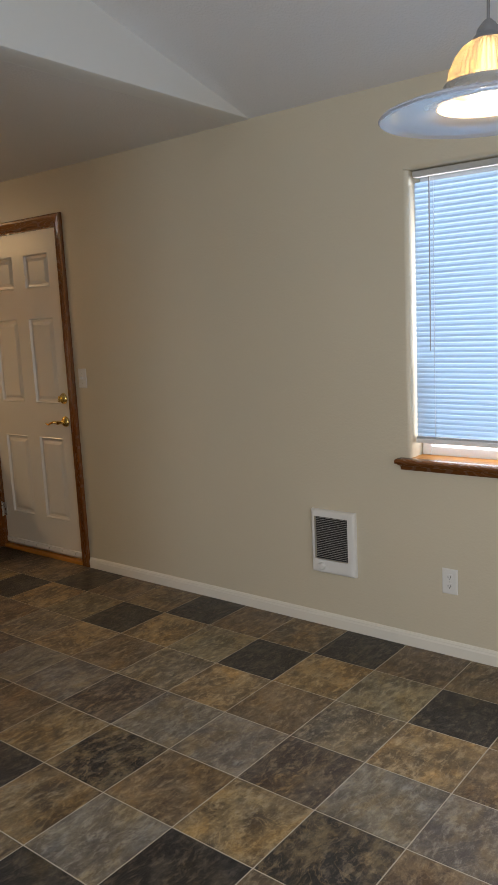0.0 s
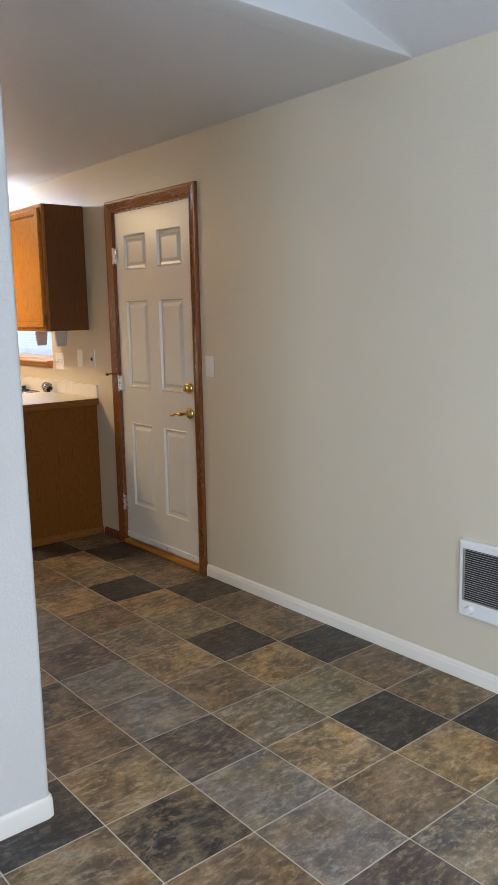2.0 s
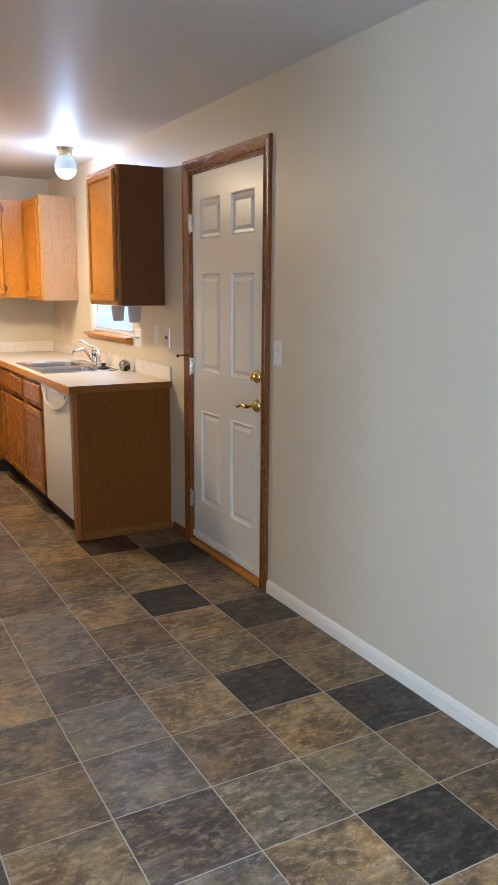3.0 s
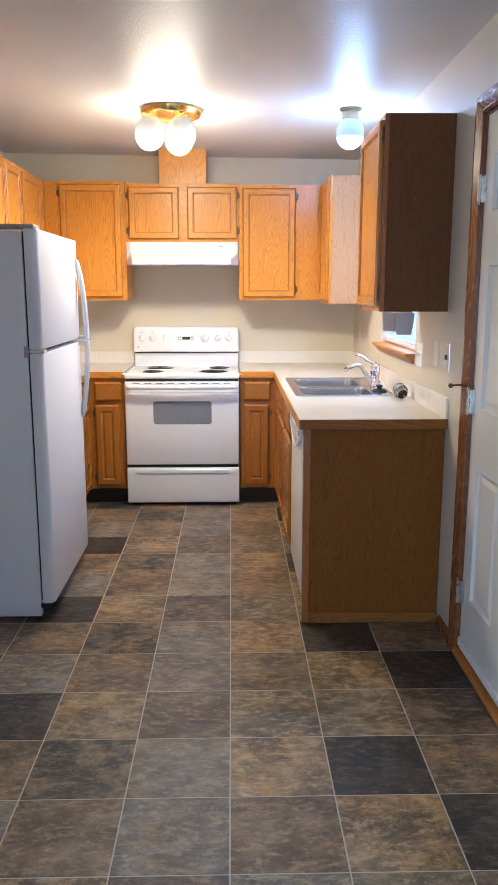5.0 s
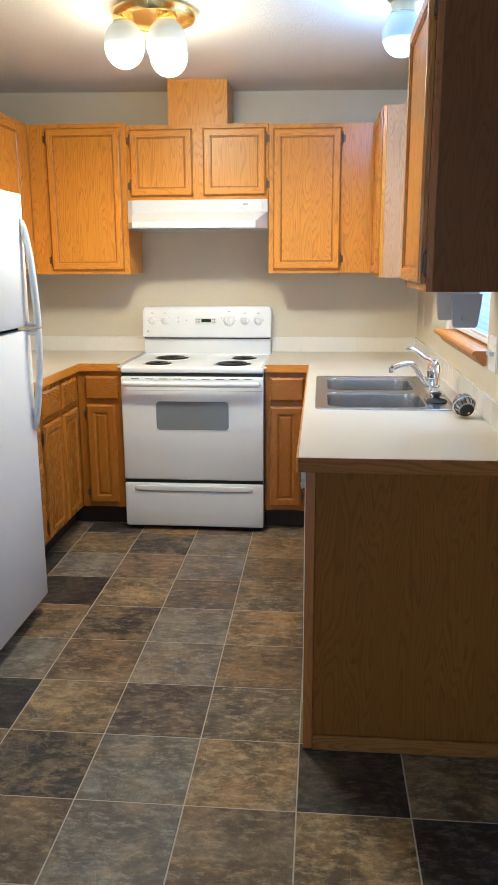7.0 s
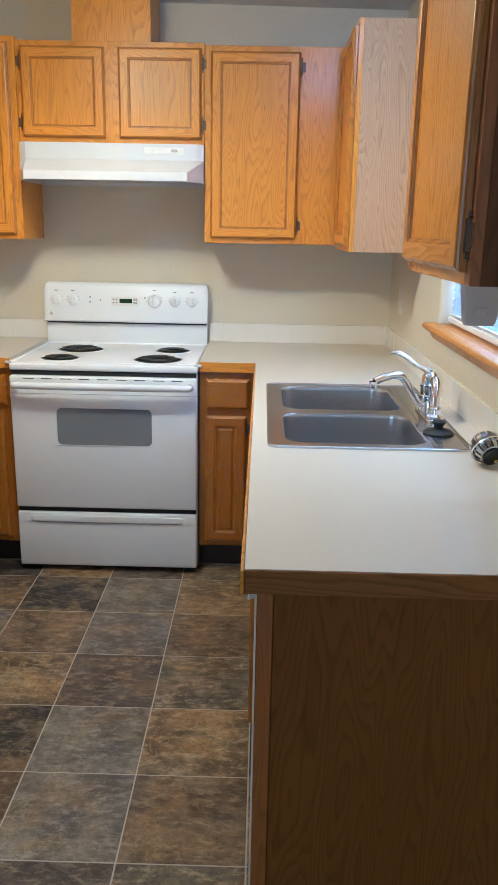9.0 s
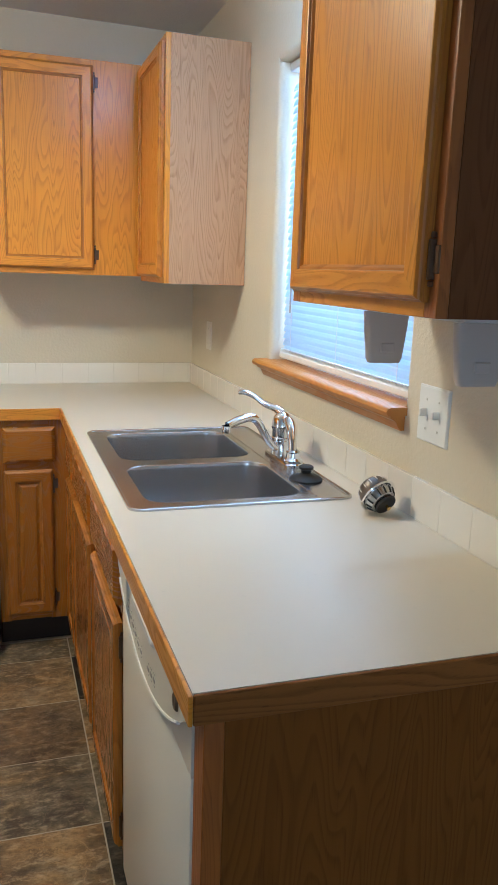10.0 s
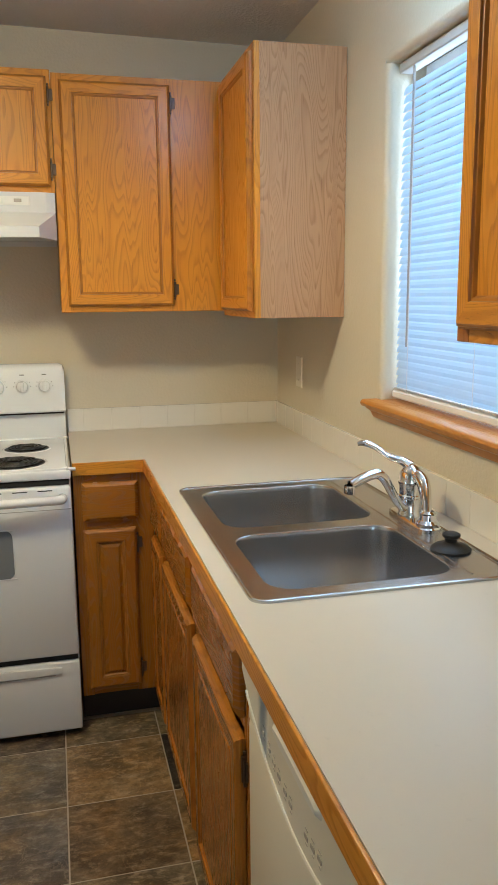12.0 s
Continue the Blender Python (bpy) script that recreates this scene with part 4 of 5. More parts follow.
def worktop(name, at, label, slabs, bands, ends=()):
    t = thing(name, at, label, "countertop")
    bm = bmesh.new()
    for s in slabs:
        box(bm, *s, 0.874, 0.914)
    bmesh.ops.remove_doubles(bm, verts=bm.verts, dist=1e-5)
    part("top", bm, laminate, t)
    for a, b in bands:
        horizontal = a[1] == b[1]
        bm = B(*((min(a[0], b[0]), max(a[0], b[0]), a[1] - 0.0065, a[1] - 0.0003) if horizontal else ((a[0] - 0.0065, a[0] - 0.0003) if a[0] > 0 else (a[0] + 0.0003, a[0] + 0.0065)) + (min(a[1], b[1]), max(a[1], b[1]))), 0.8725, 0.9138, 0.0022, 2)
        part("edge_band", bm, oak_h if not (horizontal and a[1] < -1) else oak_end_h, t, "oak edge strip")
    return t


worktop("countertop", (0.9, -1.3, 0.874), "cream laminate worktop with oak edge strip around the sink", [
    (0.386, SX0, -0.611, -0.0005), (0.615, SX0, PEN, -0.611), (SX0, SX1, SY1, -0.0005), (SX0, SX1, PEN, SY0), (SX1, EAST - 0.0005, PEN, -0.0005)],
    [((0.386, -0.611), (0.6085, -0.611)), ((0.615, PEN - 0.0065), (0.615, -0.6115)), ((0.6153, PEN), (EAST - 0.001, PEN))])
worktop("countertop", (-0.9, -0.8, 0.874), "cream laminate corner worktop with oak edge strip", [
    (WEST + 0.0005, -0.386, -0.611, -0.0005), (WEST + 0.0005, -0.615, -1.632, -0.611)],
    [((-0.6085, -0.611), (-0.386, -0.611)), ((-0.615, -1.632), (-0.615, -0.6115))])


def splash(name, at, label, m, u0, u1, first):
    """A course of small glazed tiles behind the worktop."""
    t = thing(name, at, label, "backsplash")
    part("bed", B(u0, u1, 0.0003, 0.0098, 0.9143, 0.9990, m=m), grout_white, t)
    u, me = u0, None
    edges = [u0] + [first + 0.1095 * k for k in range(60) if u0 + 0.012 < first + 0.1095 * k < u1 - 0.012] + [u1]
    for a, b in zip(edges, edges[1:]):
        part("tile", B(a + 0.0006, b - 0.0006, 0.0005, 0.0108, 0.9160, 1.0015, 0.0010, m=m), splash_tile, t)
    return t


splash("backsplash", (EAST, -1.3, 0.9143), "cream glazed tile backsplash along the window wall", side((EAST, 0, 0), (0, 1), (-1, 0)), -2.578, -0.0112, -2.558)
splash("backsplash", (0.8, 0, 0.9143), "cream glazed tile backsplash between stove and window wall", side((0, 0, 0), (1, 0), (0, -1)), 0.386, EAST - 0.0005, 0.445)
splash("backsplash", (-0.8, 0, 0.9143), "cream glazed tile backsplash between stove and fridge wall", side((0, 0, 0), (1, 0), (0, -1)), WEST + 0.0112, -0.386, WEST + 0.05)
splash("backsplash", (WEST, -0.8, 0.9143), "cream glazed tile backsplash beside the fridge", side((WEST, 0, 0), (0, 1), (1, 0)), -1.63, -0.0005, -1.60)


# ---- sink ----
def sink():
    t = thing("kitchen_sink", (0.91, -1.455, 0.914), "double-bowl stainless steel drop-in sink, empty", "sink")
    z = 0.9172
    outer = rounded(0.655, 1.168, -1.866, -1.043, 0.030, 5)
    bowls = [rounded(0.703, 1.064, -1.440, -1.092, 0.055, 6), rounded(0.700, 1.066, -1.822, -1.492, 0.055, 6)]
    bm = bmesh.new()
    edges = []
    for loop in [outer] + bowls:
        vs = [bm.verts.new((x, y, z)) for x, y in loop]
        edges += [bm.edges.new((vs[k], vs[(k + 1) % len(vs)])) for k in range(len(vs))]
    bmesh.ops.triangle_fill(bm, edges=edges, use_beauty=True)
    part("deck", bm, steel, t, "brushed steel rim and faucet deck")
    def grown(d, h):
        return [(x, y, h) for x, y in rounded(0.655 - d, 1.168 + d, -1.866 - d, -1.043 + d, 0.030 + d, 5)]
    bm = loft(bmesh.new(), [grown(0.0005, z - 0.0030), grown(0.0, z + 0.0016), grown(-0.003, z + 0.0030), grown(-0.006, z + 0.0016), grown(-0.007, z - 0.0003)], caps=False)
    part("rim", bm, steel, t, "bright raised outer rim", smooth=True)
    for px in (1.083, 1.158):
        bead = tube(bmesh.new(), [(px, -1.835, z), (px, -1.62, z), (px, -1.34, z), (px, -1.075, z)], 0.0028, 8, flat=0.5)
        part("pressed_ridge", bead, steel, t, "long pressed ridge along the faucet deck", smooth=True)
    for loop in bowls:
        cx, cy = sum(p[0] for p in loop) / len(loop), sum(p[1] for p in loop) / len(loop)
        bm = bmesh.new()
        def scaled(s, h):
            return [(cx + (x - cx) * s, cy + (y - cy) * s, h) for x, y in loop]
        loops = [scaled(1.0, z), scaled(0.995, z - 0.0008), scaled(0.989, z - 0.004), scaled(0.984, z - 0.012), scaled(0.955, z - 0.125), scaled(0.935, z - 0.150), scaled(0.88, z - 0.163), scaled(0.5, z - 0.168), scaled(0.16, z - 0.172)]
        loft(bm, loops, caps=False)
        bowl = part("bowl", bm, steel, t, smooth=True)
        bm = lathe(bmesh.new(), [(0.056, 0.001), (0.050, 0.003), (0.043, 0.0), (0.038, -0.012), (0.0, -0.014)], (cx, cy, z - 0.172), "z", 24)
        part("drain", bm, chrome, bowl, "round chrome drain", smooth=True)


sink()


def faucet():
    t = thing("kitchen_faucet", (1.130, -1.49, 0.9173), "polished chrome single-lever kitchen faucet on the steel sink", "faucet")
    z = 0.9175
    plate = rounded(1.103, 1.157, -1.590, -1.395, 0.026, 5)
    bm = loft(bmesh.new(), [[(x, y, z) for x, y in plate], [(x, y, z + 0.006) for x, y in plate], [(1.13 + (x - 1.13) * 0.88, -1.492 + (y + 1.492) * 0.95, z + 0.010) for x, y in plate]])
    part("base_plate", bm, chrome, t, smooth=True)
    body = [(0.0, 0.008), (0.028, 0.008), (0.028, 0.014), (0.0265, 0.017), (0.0265, 0.050), (0.028, 0.052), (0.028, 0.057), (0.0255, 0.060), (0.026, 0.080), (0.0285, 0.084), (0.0285, 0.090), (0.027, 0.096), (0.025, 0.110), (0.018, 0.121), (0.008, 0.127), (0.0, 0.128)]
    part("body", lathe(bmesh.new(), body, (1.130, -1.470, z), "z", 28), chrome, t, smooth=True)
    bm = tube(bmesh.new(), [(1.128, -1.474, z + 0.026), (1.104, -1.483, z + 0.034), (1.088, -1.490, z + 0.050), (1.072, -1.497, z + 0.072), (1.056, -1.504, z + 0.097), (1.044, -1.508, z + 0.112), (1.030, -1.513, z + 0.121), (1.012, -1.519, z + 0.122), (0.985, -1.527, z + 0.116), (0.958, -1.535, z + 0.106)], [0.0115, 0.0105, 0.0100, 0.0100, 0.0105, 0.0110, 0.0115, 0.0115, 0.0115, 0.0110], 16)
    part("spout", bm, chrome, t, smooth=True)
    part("aerator", lathe(bmesh.new(), [(0, -0.012), (0.0115, -0.012), (0.0125, 0.0), (0.0125, 0.006)], (0.955, -1.536, z + 0.100), "z", 16), chrome, t, smooth=True)
    bm = tube(bmesh.new(), [(1.132, -1.466, z + 0.122), (1.118, -1.448, z + 0.132), (1.092, -1.432, z + 0.140), (1.066, -1.422, z + 0.160), (1.040, -1.414, z + 0.172), (1.022, -1.410, z + 0.170)], [0.016, 0.013, 0.0085, 0.0085, 0.010, 0.006], 14, flat=0.75)
    part("lever", bm, chrome, t, "curved chrome lever", smooth=True)
    bm = tube(bmesh.new(), [(1.136, -1.472, z + 0.096), (1.138, -1.494, z + 0.102), (1.138, -1.518, z + 0.092), (1.135, -1.537, z + 0.068), (1.132, -1.549, z + 0.042), (1.130, -1.556, z + 0.028)], [0.015, 0.0165, 0.015, 0.013, 0.0115, 0.0105], 16)
    part("shroud", bm, chrome, t, smooth=True)
    part("sprayer_base", lathe(bmesh.new(), [(0.0, 0), (0.026, 0), (0.027, 0.008), (0.019, 0.014), (0.017, 0.026), (0.019, 0.030), (0.012, 0.034), (0.010, 0.026), (0, 0.026)], (1.130, -1.560, z + 0.0085), "z", 24), chrome, t, smooth=True)


faucet()
bm = lathe(bmesh.new(), [(0, 0), (0.039, 0), (0.041, 0.003), (0.034, 0.009), (0.017, 0.013), (0.012, 0.017), (0.013, 0.024), (0.018, 0.028), (0.018, 0.033), (0.013, 0.036), (0, 0.036)], (1.112, -1.698, 0.9176), "z", 32)
part("sink_stopper", bm, rubber, None, "black rubber sink stopper lying on the steel sink deck", category="sink stopper", smooth=True, at=(1.112, -1.698, 0.9176))


def strainer():
    c = Vector((1.164, -1.976, 0.9545))
    t = thing("sink_strainer", (c.x, c.y, 0.914), "metal basket strainer lying on its side on the worktop", "sink strainer")
    turn = Vector((0.24, -0.80, -0.48)).to_track_quat("Z", "Y").to_matrix().to_4x4()
    part("flange", lathe(bmesh.new(), [(0.0345, -0.0025), (0.0405, -0.0025), (0.0425, 0), (0.0405, 0.0025), (0.033, 0.0025), (0.0345, -0.0025)], c, "z", 36, turn), chrome, t, smooth=True)
    part("basket", lathe(bmesh.new(), [(0.034, -0.002), (0.0345, -0.010), (0.0345, -0.018), (0.0325, -0.026), (0.027, -0.033), (0.015, -0.037), (0, -0.0375)], c, "z", 36, turn), dark_steel, t, "dark steel basket", smooth=True)
    part("cup", lathe(bmesh.new(), [(0.0335, 0.002), (0.0325, 0.010), (0.028, 0.019), (0.020, 0.023), (0.0, 0.024)], c, "z", 36, turn), steel, t, smooth=True)
    part("stopper_disc", lathe(bmesh.new(), [(0, 0.0235), (0.022, 0.0235), (0.0245, 0.026), (0.0235, 0.030), (0.012, 0.031), (0, 0.031)], c, "z", 28, turn), rubber, t, "black rubber disc", smooth=True)
    part("stem", lathe(bmesh.new(), [(0.003, 0.030), (0.003, 0.036), (0.0048, 0.037), (0.0048, 0.041), (0, 0.042)], c, "z", 12, turn), brass, t, smooth=True)
    for k in range(14):
        a = 2 * math.pi * k / 14
        co, si = math.cos(a), math.sin(a)
        bm = tube(bmesh.new(), [(0.0336 * co, 0.0336 * si, 0.005), (0.0330 * co, 0.0330 * si, 0.010), (0.0283 * co, 0.0283 * si, 0.0188)], 0.0016, 5)
        bmesh.ops.transform(bm, matrix=Matrix.Translation(c) @ turn, verts=bm.verts)
        part("slot", bm, dark, t)
        # pale metal bars draw the highlights along the basket's wall
        bm = tube(bmesh.new(), [(0.0347 * co, 0.0347 * si, -0.016), (0.0328 * co, 0.0328 * si, -0.026), (0.0170 * co, 0.0170 * si, -0.0366)], 0.0011, 6)
        bmesh.ops.transform(bm, matrix=Matrix.Translation(c) @ turn, verts=bm.verts)
        part("slot", bm, alu, t)


strainer()


# ---- dishwasher ----
def dishwasher():
    y0, y1 = -2.508, -1.922
    x = 0.632
    t = thing("dishwasher", (0.93, (y0 + y1) / 2, 0), "bisque built-in dishwasher, closed", "dishwasher")
    part("body", B(x + 0.03, 1.20, y0 + 0.004, y1 - 0.004, 0.10, 0.868), dark, t)
    part("lower_door", B(x, x + 0.029, y0, y1, 0.115, 0.745, 0.006, 2), bisque, t, smooth=True)
    bm = bmesh.new()
    n = 18
    rows = []
    for k in range(n + 1):
        s = k / n
        y = y1 - s * (y1 - y0)
        low = 0.845 - 0.092 * math.sin(math.pi * s) ** 0.8 - 0.012
        rows.append((y, min(low, 0.835)))
    for (ya, za), (yb, zb) in zip(rows, rows[1:]):
        prism(bm, [(ya, za), (yb, zb), (yb, 0.868), (ya, 0.868)], x - 0.010, x + 0.029, "x")
    bmesh.ops.remove_doubles(bm, verts=bm.verts, dist=1e-5)
    c = part("control_panel", bm, bisque, t, "curved bisque control panel", smooth=True)
    part("upper_door", B(x + 0.001, x + 0.029, y0, y1, 0.7455, 0.8675), bisque, t)
    bm = bmesh.new()
    tube(bm, [(x - 0.010, ya, za) for ya, za in rows[1:-1]], 0.003, 6)
    part("lip", bm, white_plastic, c, "pale lip under the panel", smooth=True)
    bm = loft(bmesh.new(), [[(x - 0.0105, -2.215 + u * 0.10, 0.842 + v * 0.011) for u, v in rounded(-1, 1, -1, 1, 0.6, 5)], [(x - 0.016, -2.215 + u * 0.09, 0.842 + v * 0.006) for u, v in rounded(-1, 1, -1, 1, 0.6, 5)]])
    part("latch", bm, white_plastic, c, "pale latch grip", smooth=True)
    for y in (-2.06, -2.09, -2.115, -2.14, -2.17, -2.195, -2.26, -2.285, -2.31):
        low = 0.833 - 0.092 * math.sin(math.pi * (y1 - y) / (y1 - y0)) ** 0.8
        part("button", B(x - 0.0118, x - 0.0102, y - 0.007, y + 0.007, low + 0.030, low + 0.036, 0.0006), print_pale, c)
        part("print_mark", B(x - 0.0108, x - 0.0102, y - 0.005, y + 0.005, low + 0.042, low + 0.0435), print_pale, c)
        part("print_mark", B(x - 0.0108, x - 0.0102, y - 0.004, y + 0.003, low + 0.022, low + 0.0235), print_pale, c)
    part("badge", lathe(bmesh.new(), [(0, -0.004), (0.011, -0.0035), (0.0135, -0.001), (0.0145, 0.0)], (x - 0.0102, -2.462, 0.835), "x", 24), dark_steel, c, "round dark metal badge", smooth=True)
    part("kick_plate", B(x + 0.055, x + 0.062, y0, y1, 0.004, 0.112), dark, t, "black kick plate")


dishwasher()


# ---- stove ----
def stove():
    t = thing("electric_range", (0, -0.33, 0), "white freestanding electric range with coil burners", "stove")
    W = 0.379
    part("body", B(-W, W, -0.610, -0.012, 0.020, 0.868, 0.003), white_enamel, t, smooth=True)
    part("kick", B(-W + 0.02, W - 0.02, -0.600, -0.595, 0.001, 0.0198), dark, t, "dark gap above the floor")
    d = part("drawer_front", B(-W, W, -0.648, -0.612, 0.024, 0.268, 0.008, 3), white_enamel, t, smooth=True)
    bm = loft(bmesh.new(), [[(a * w, y, 0.2415 + b * h) for a, b in rounded(-1, 1, -1, 1, 0.35, 4)] for w, h, y in ((0.318, 0.0135, -0.6482), (0.322, 0.0150, -0.6520), (0.318, 0.0120, -0.6545), (0.306, 0.0060, -0.6550))])
    part("drawer_grip", bm, white_enamel, d, smooth=True)
    # raised grey strip stands for the shadow below the drawer grip
    part("grip_shadow", B(-0.300, 0.300, -0.6500, -0.6482, 0.2225, 0.2262, 0.0008), louvre_grey, d, "thin grey strip for the shadow under the grip")
    part("gap", B(-W + 0.005, W - 0.005, -0.636, -0.612, 0.269, 0.288), dark, t)
    part("gap", B(-W + 0.005, W - 0.005, -0.632, -0.612, 0.852, 0.866), dark, t)
    d = part("oven_door", B(-W, W, -0.652, -0.6125, 0.289, 0.850, 0.009, 3), white_enamel, t, smooth=True)
    glass = [(x, z) for x, z in rounded(-0.193, 0.197, 0.565, 0.722, 0.022, 5)]
    part("oven_window", loft(bmesh.new(), [[(x, -0.6525, z) for x, z in glass], [(x, -0.654, z) for x, z in glass]]), oven_glass, d, "grey tinted oven window")
    bm = bmesh.new()
    rim = glass + [glass[0]]
    tube(bm, [(x, -0.653, z) for x, z in rim], 0.0022, 6)
    part("window_rim", bm, white_enamel, d, smooth=True)
    bm = tube(bmesh.new(), [(-0.352, -0.652, 0.815), (-0.350, -0.684, 0.818), (-0.325, -0.697, 0.819), (-0.15, -0.702, 0.819), (0.15, -0.702, 0.819), (0.325, -0.697, 0.819), (0.350, -0.684, 0.818), (0.352, -0.652, 0.815)], 0.0145, 12)
    part("handle", bm, white_enamel, d, "white bow handle", smooth=True)
    part("seam", B(-W + 0.002, W - 0.002, -0.6528, -0.6515, 0.7775, 0.7795), louvre_grey, d, "thin grey seam under the handle")
    for k in range(9):
        x = -0.30 + 0.075 * k
        part("vent", B(x - 0.022, x + 0.022, -0.6535, -0.6515, 0.8385, 0.8415), dark, d, "thin dark vent slot")
    top = bmesh.new()
    box(top, -W - 0.003, W + 0.003, -0.640, -0.040, 0.869, 0.900, 0.010, 3)
    part("cooktop", top, white_enamel, t, smooth=True)
    bm = bmesh.new()
    rim = rounded(-W + 0.006, W - 0.006, -0.628, -0.055, 0.03, 5)
    tube(bm, [(x, y, 0.8995) for x, y in rim + [rim[0]]], 0.006, 8)
    part("cooktop_rim", bm, white_enamel, t, smooth=True)
    for x, y, r in ((-0.205, -0.505, 0.074), (-0.175, -0.255, 0.096), (0.205, -0.500, 0.096), (0.238, -0.250, 0.074)):
        pan = [(0.0, -0.0030), (r * 0.55, -0.0030), (r * 0.95, -0.0026), (r, -0.0022), (r + 0.003, -0.0026), (r + 0.003, -0.0034)]
        b = part("drip_pan", lathe(bmesh.new(), pan, (x, y, 0.9035), "z", 36), coil_metal, t, "dark drip pan", smooth=True)
        part("trim_ring", lathe(bmesh.new(), [(r + 0.002, -0.0034), (r + 0.003, -0.0014), (r + 0.005, -0.0008), (r + 0.009, -0.0020), (r + 0.011, -0.0036)], (x, y, 0.9035), "z", 36), white_enamel, b, "white rolled rim", smooth=True)
        turns = 5 if r > 0.09 else 4
        pts = []
        for k in range(turns * 10 + 1):
            a = 2 * math.pi * k / 10
            q = 0.018 + (r - 0.024) * k / (turns * 10)
            pts.append((x + q * math.cos(a), y + q * math.sin(a), 0.9062))
        bm = bmesh.new()
        rings = []
        for i, p in enumerate(pts):
            a = 2 * math.pi * i / 10
            rad = Vector((math.cos(a), math.sin(a), 0))
            rings.append([bm.verts.new(Vector(p) + 0.0042 * (rad * math.cos(w) + Vector((0, 0, 0.7)) * math.sin(w))) for w in [math.pi * k / 3 for k in range(6)]])
        for p, q in zip(rings, rings[1:]):
            for k in range(6):
                bm.faces.new((p[k], p[(k + 1) % 6], q[(k + 1) % 6], q[k]))
        part("coil", bm, coil_metal, b, "black spiral heating coil", smooth=True)
    part("riser", B(-W, W, -0.052, -0.012, 0.8995, 1.002, 0.004, 2), white_enamel, t, smooth=True)
    z0, z1 = 1.003, 1.183
    prof = [(-0.012, z0), (-0.076, z0), (-0.082, z0 + 0.006), (-0.080, z0 + 0.03), (-0.068, z1 - 0.022), (-0.060, z1 - 0.008), (-0.048, z1), (-0.012, z1)]
    loops = []
    for x, s in ((-W - 0.002, 0.90), (-W + 0.004, 0.965), (-W + 0.020, 1.0), (W - 0.020, 1.0), (W - 0.004, 0.965), (W + 0.002, 0.90)):
        loops.append([(x, y * (0.6 + 0.4 * s), z0 + (z - z0) * s) for y, z in prof])
    p = part("control_panel", loft(bmesh.new(), loops), white_enamel, t, "white backguard control panel", smooth=True)
    # dark strip on the riser draws the shadow under the panel's edge
    part("panel_gap", B(-W + 0.004, W - 0.004, -0.0535, -0.0522, 0.994, 1.0005), dark, t, "thin dark strip for the shadow under the control panel")

    def front(z):
        return -0.080 + 0.012 * (z - z0 - 0.03) / (z1 - z0 - 0.052)
    for x, r in ((-0.322, 0.021), (-0.245, 0.021), (0.135, 0.029), (0.228, 0.021), (0.308, 0.021)):
        zk = 1.103
        y = front(zk)
        k = part("knob", lathe(bmesh.new(), [(r + 0.004, 0.0), (r + 0.004, -0.004), (r, -0.006), (r * 0.9, -0.016), (r * 0.6, -0.019), (0, -0.020)], (x, y, zk), "y", 28), white_enamel, p, "round white dial", smooth=True)
        part("grip", B(x - 0.006, x + 0.006, y - 0.031, y - 0.015, zk - r * 0.85, zk + r * 0.85, 0.003, 2), white_enamel, k, smooth=True)
        for j in range(9):
            a = radians(-210 + 30 * j)
            q = r + 0.009
            part("dial_mark", B(x + q * math.cos(a) - 0.0012, x + q * math.cos(a) + 0.0012, y - 0.0008, y + 0.0016, zk + q * math.sin(a) - 0.0018, zk + q * math.sin(a) + 0.0018), print_grey, k)
        part("print_mark", B(x - 0.008, x + 0.008, y - 0.0022, y + 0.001, zk + r + 0.020, zk + r + 0.0235), print_grey, p)
    y = front(1.10)
    part("display_bezel", B(-0.066, 0.060, y - 0.003, y + 0.004, 1.079, 1.122, 0.0025, 2), white_plastic, p, "raised clock bezel")
    part("display", B(-0.028, 0.030, y - 0.0045, y - 0.0031, 1.092, 1.112, 0.0005), lcd, p, "dark green clock display")
    for x in (-0.056, -0.042, 0.040, 0.050):
        for z in (1.094, 1.108):
            part("button", B(x - 0.004, x + 0.004, y - 0.0045, y - 0.0031, z - 0.003, z + 0.003, 0.0005), print_grey, p)
    for x, z in ((-0.165, 1.118), (-0.165, 1.095), (-0.118, 1.104), (0.09, 1.118)):
        part("lamp_dot", lathe(bmesh.new(), [(0, -0.0025), (0.003, -0.002), (0.004, 0)], (x, front(z), z), "y", 10), print_grey, p)
    part("badge", lathe(bmesh.new(), [(0, -0.003), (0.008, -0.002), (0.009, 0.0)], (-0.348, front(1.04), 1.040), "y", 16), nickel, p, "small round metal badge")


stove()


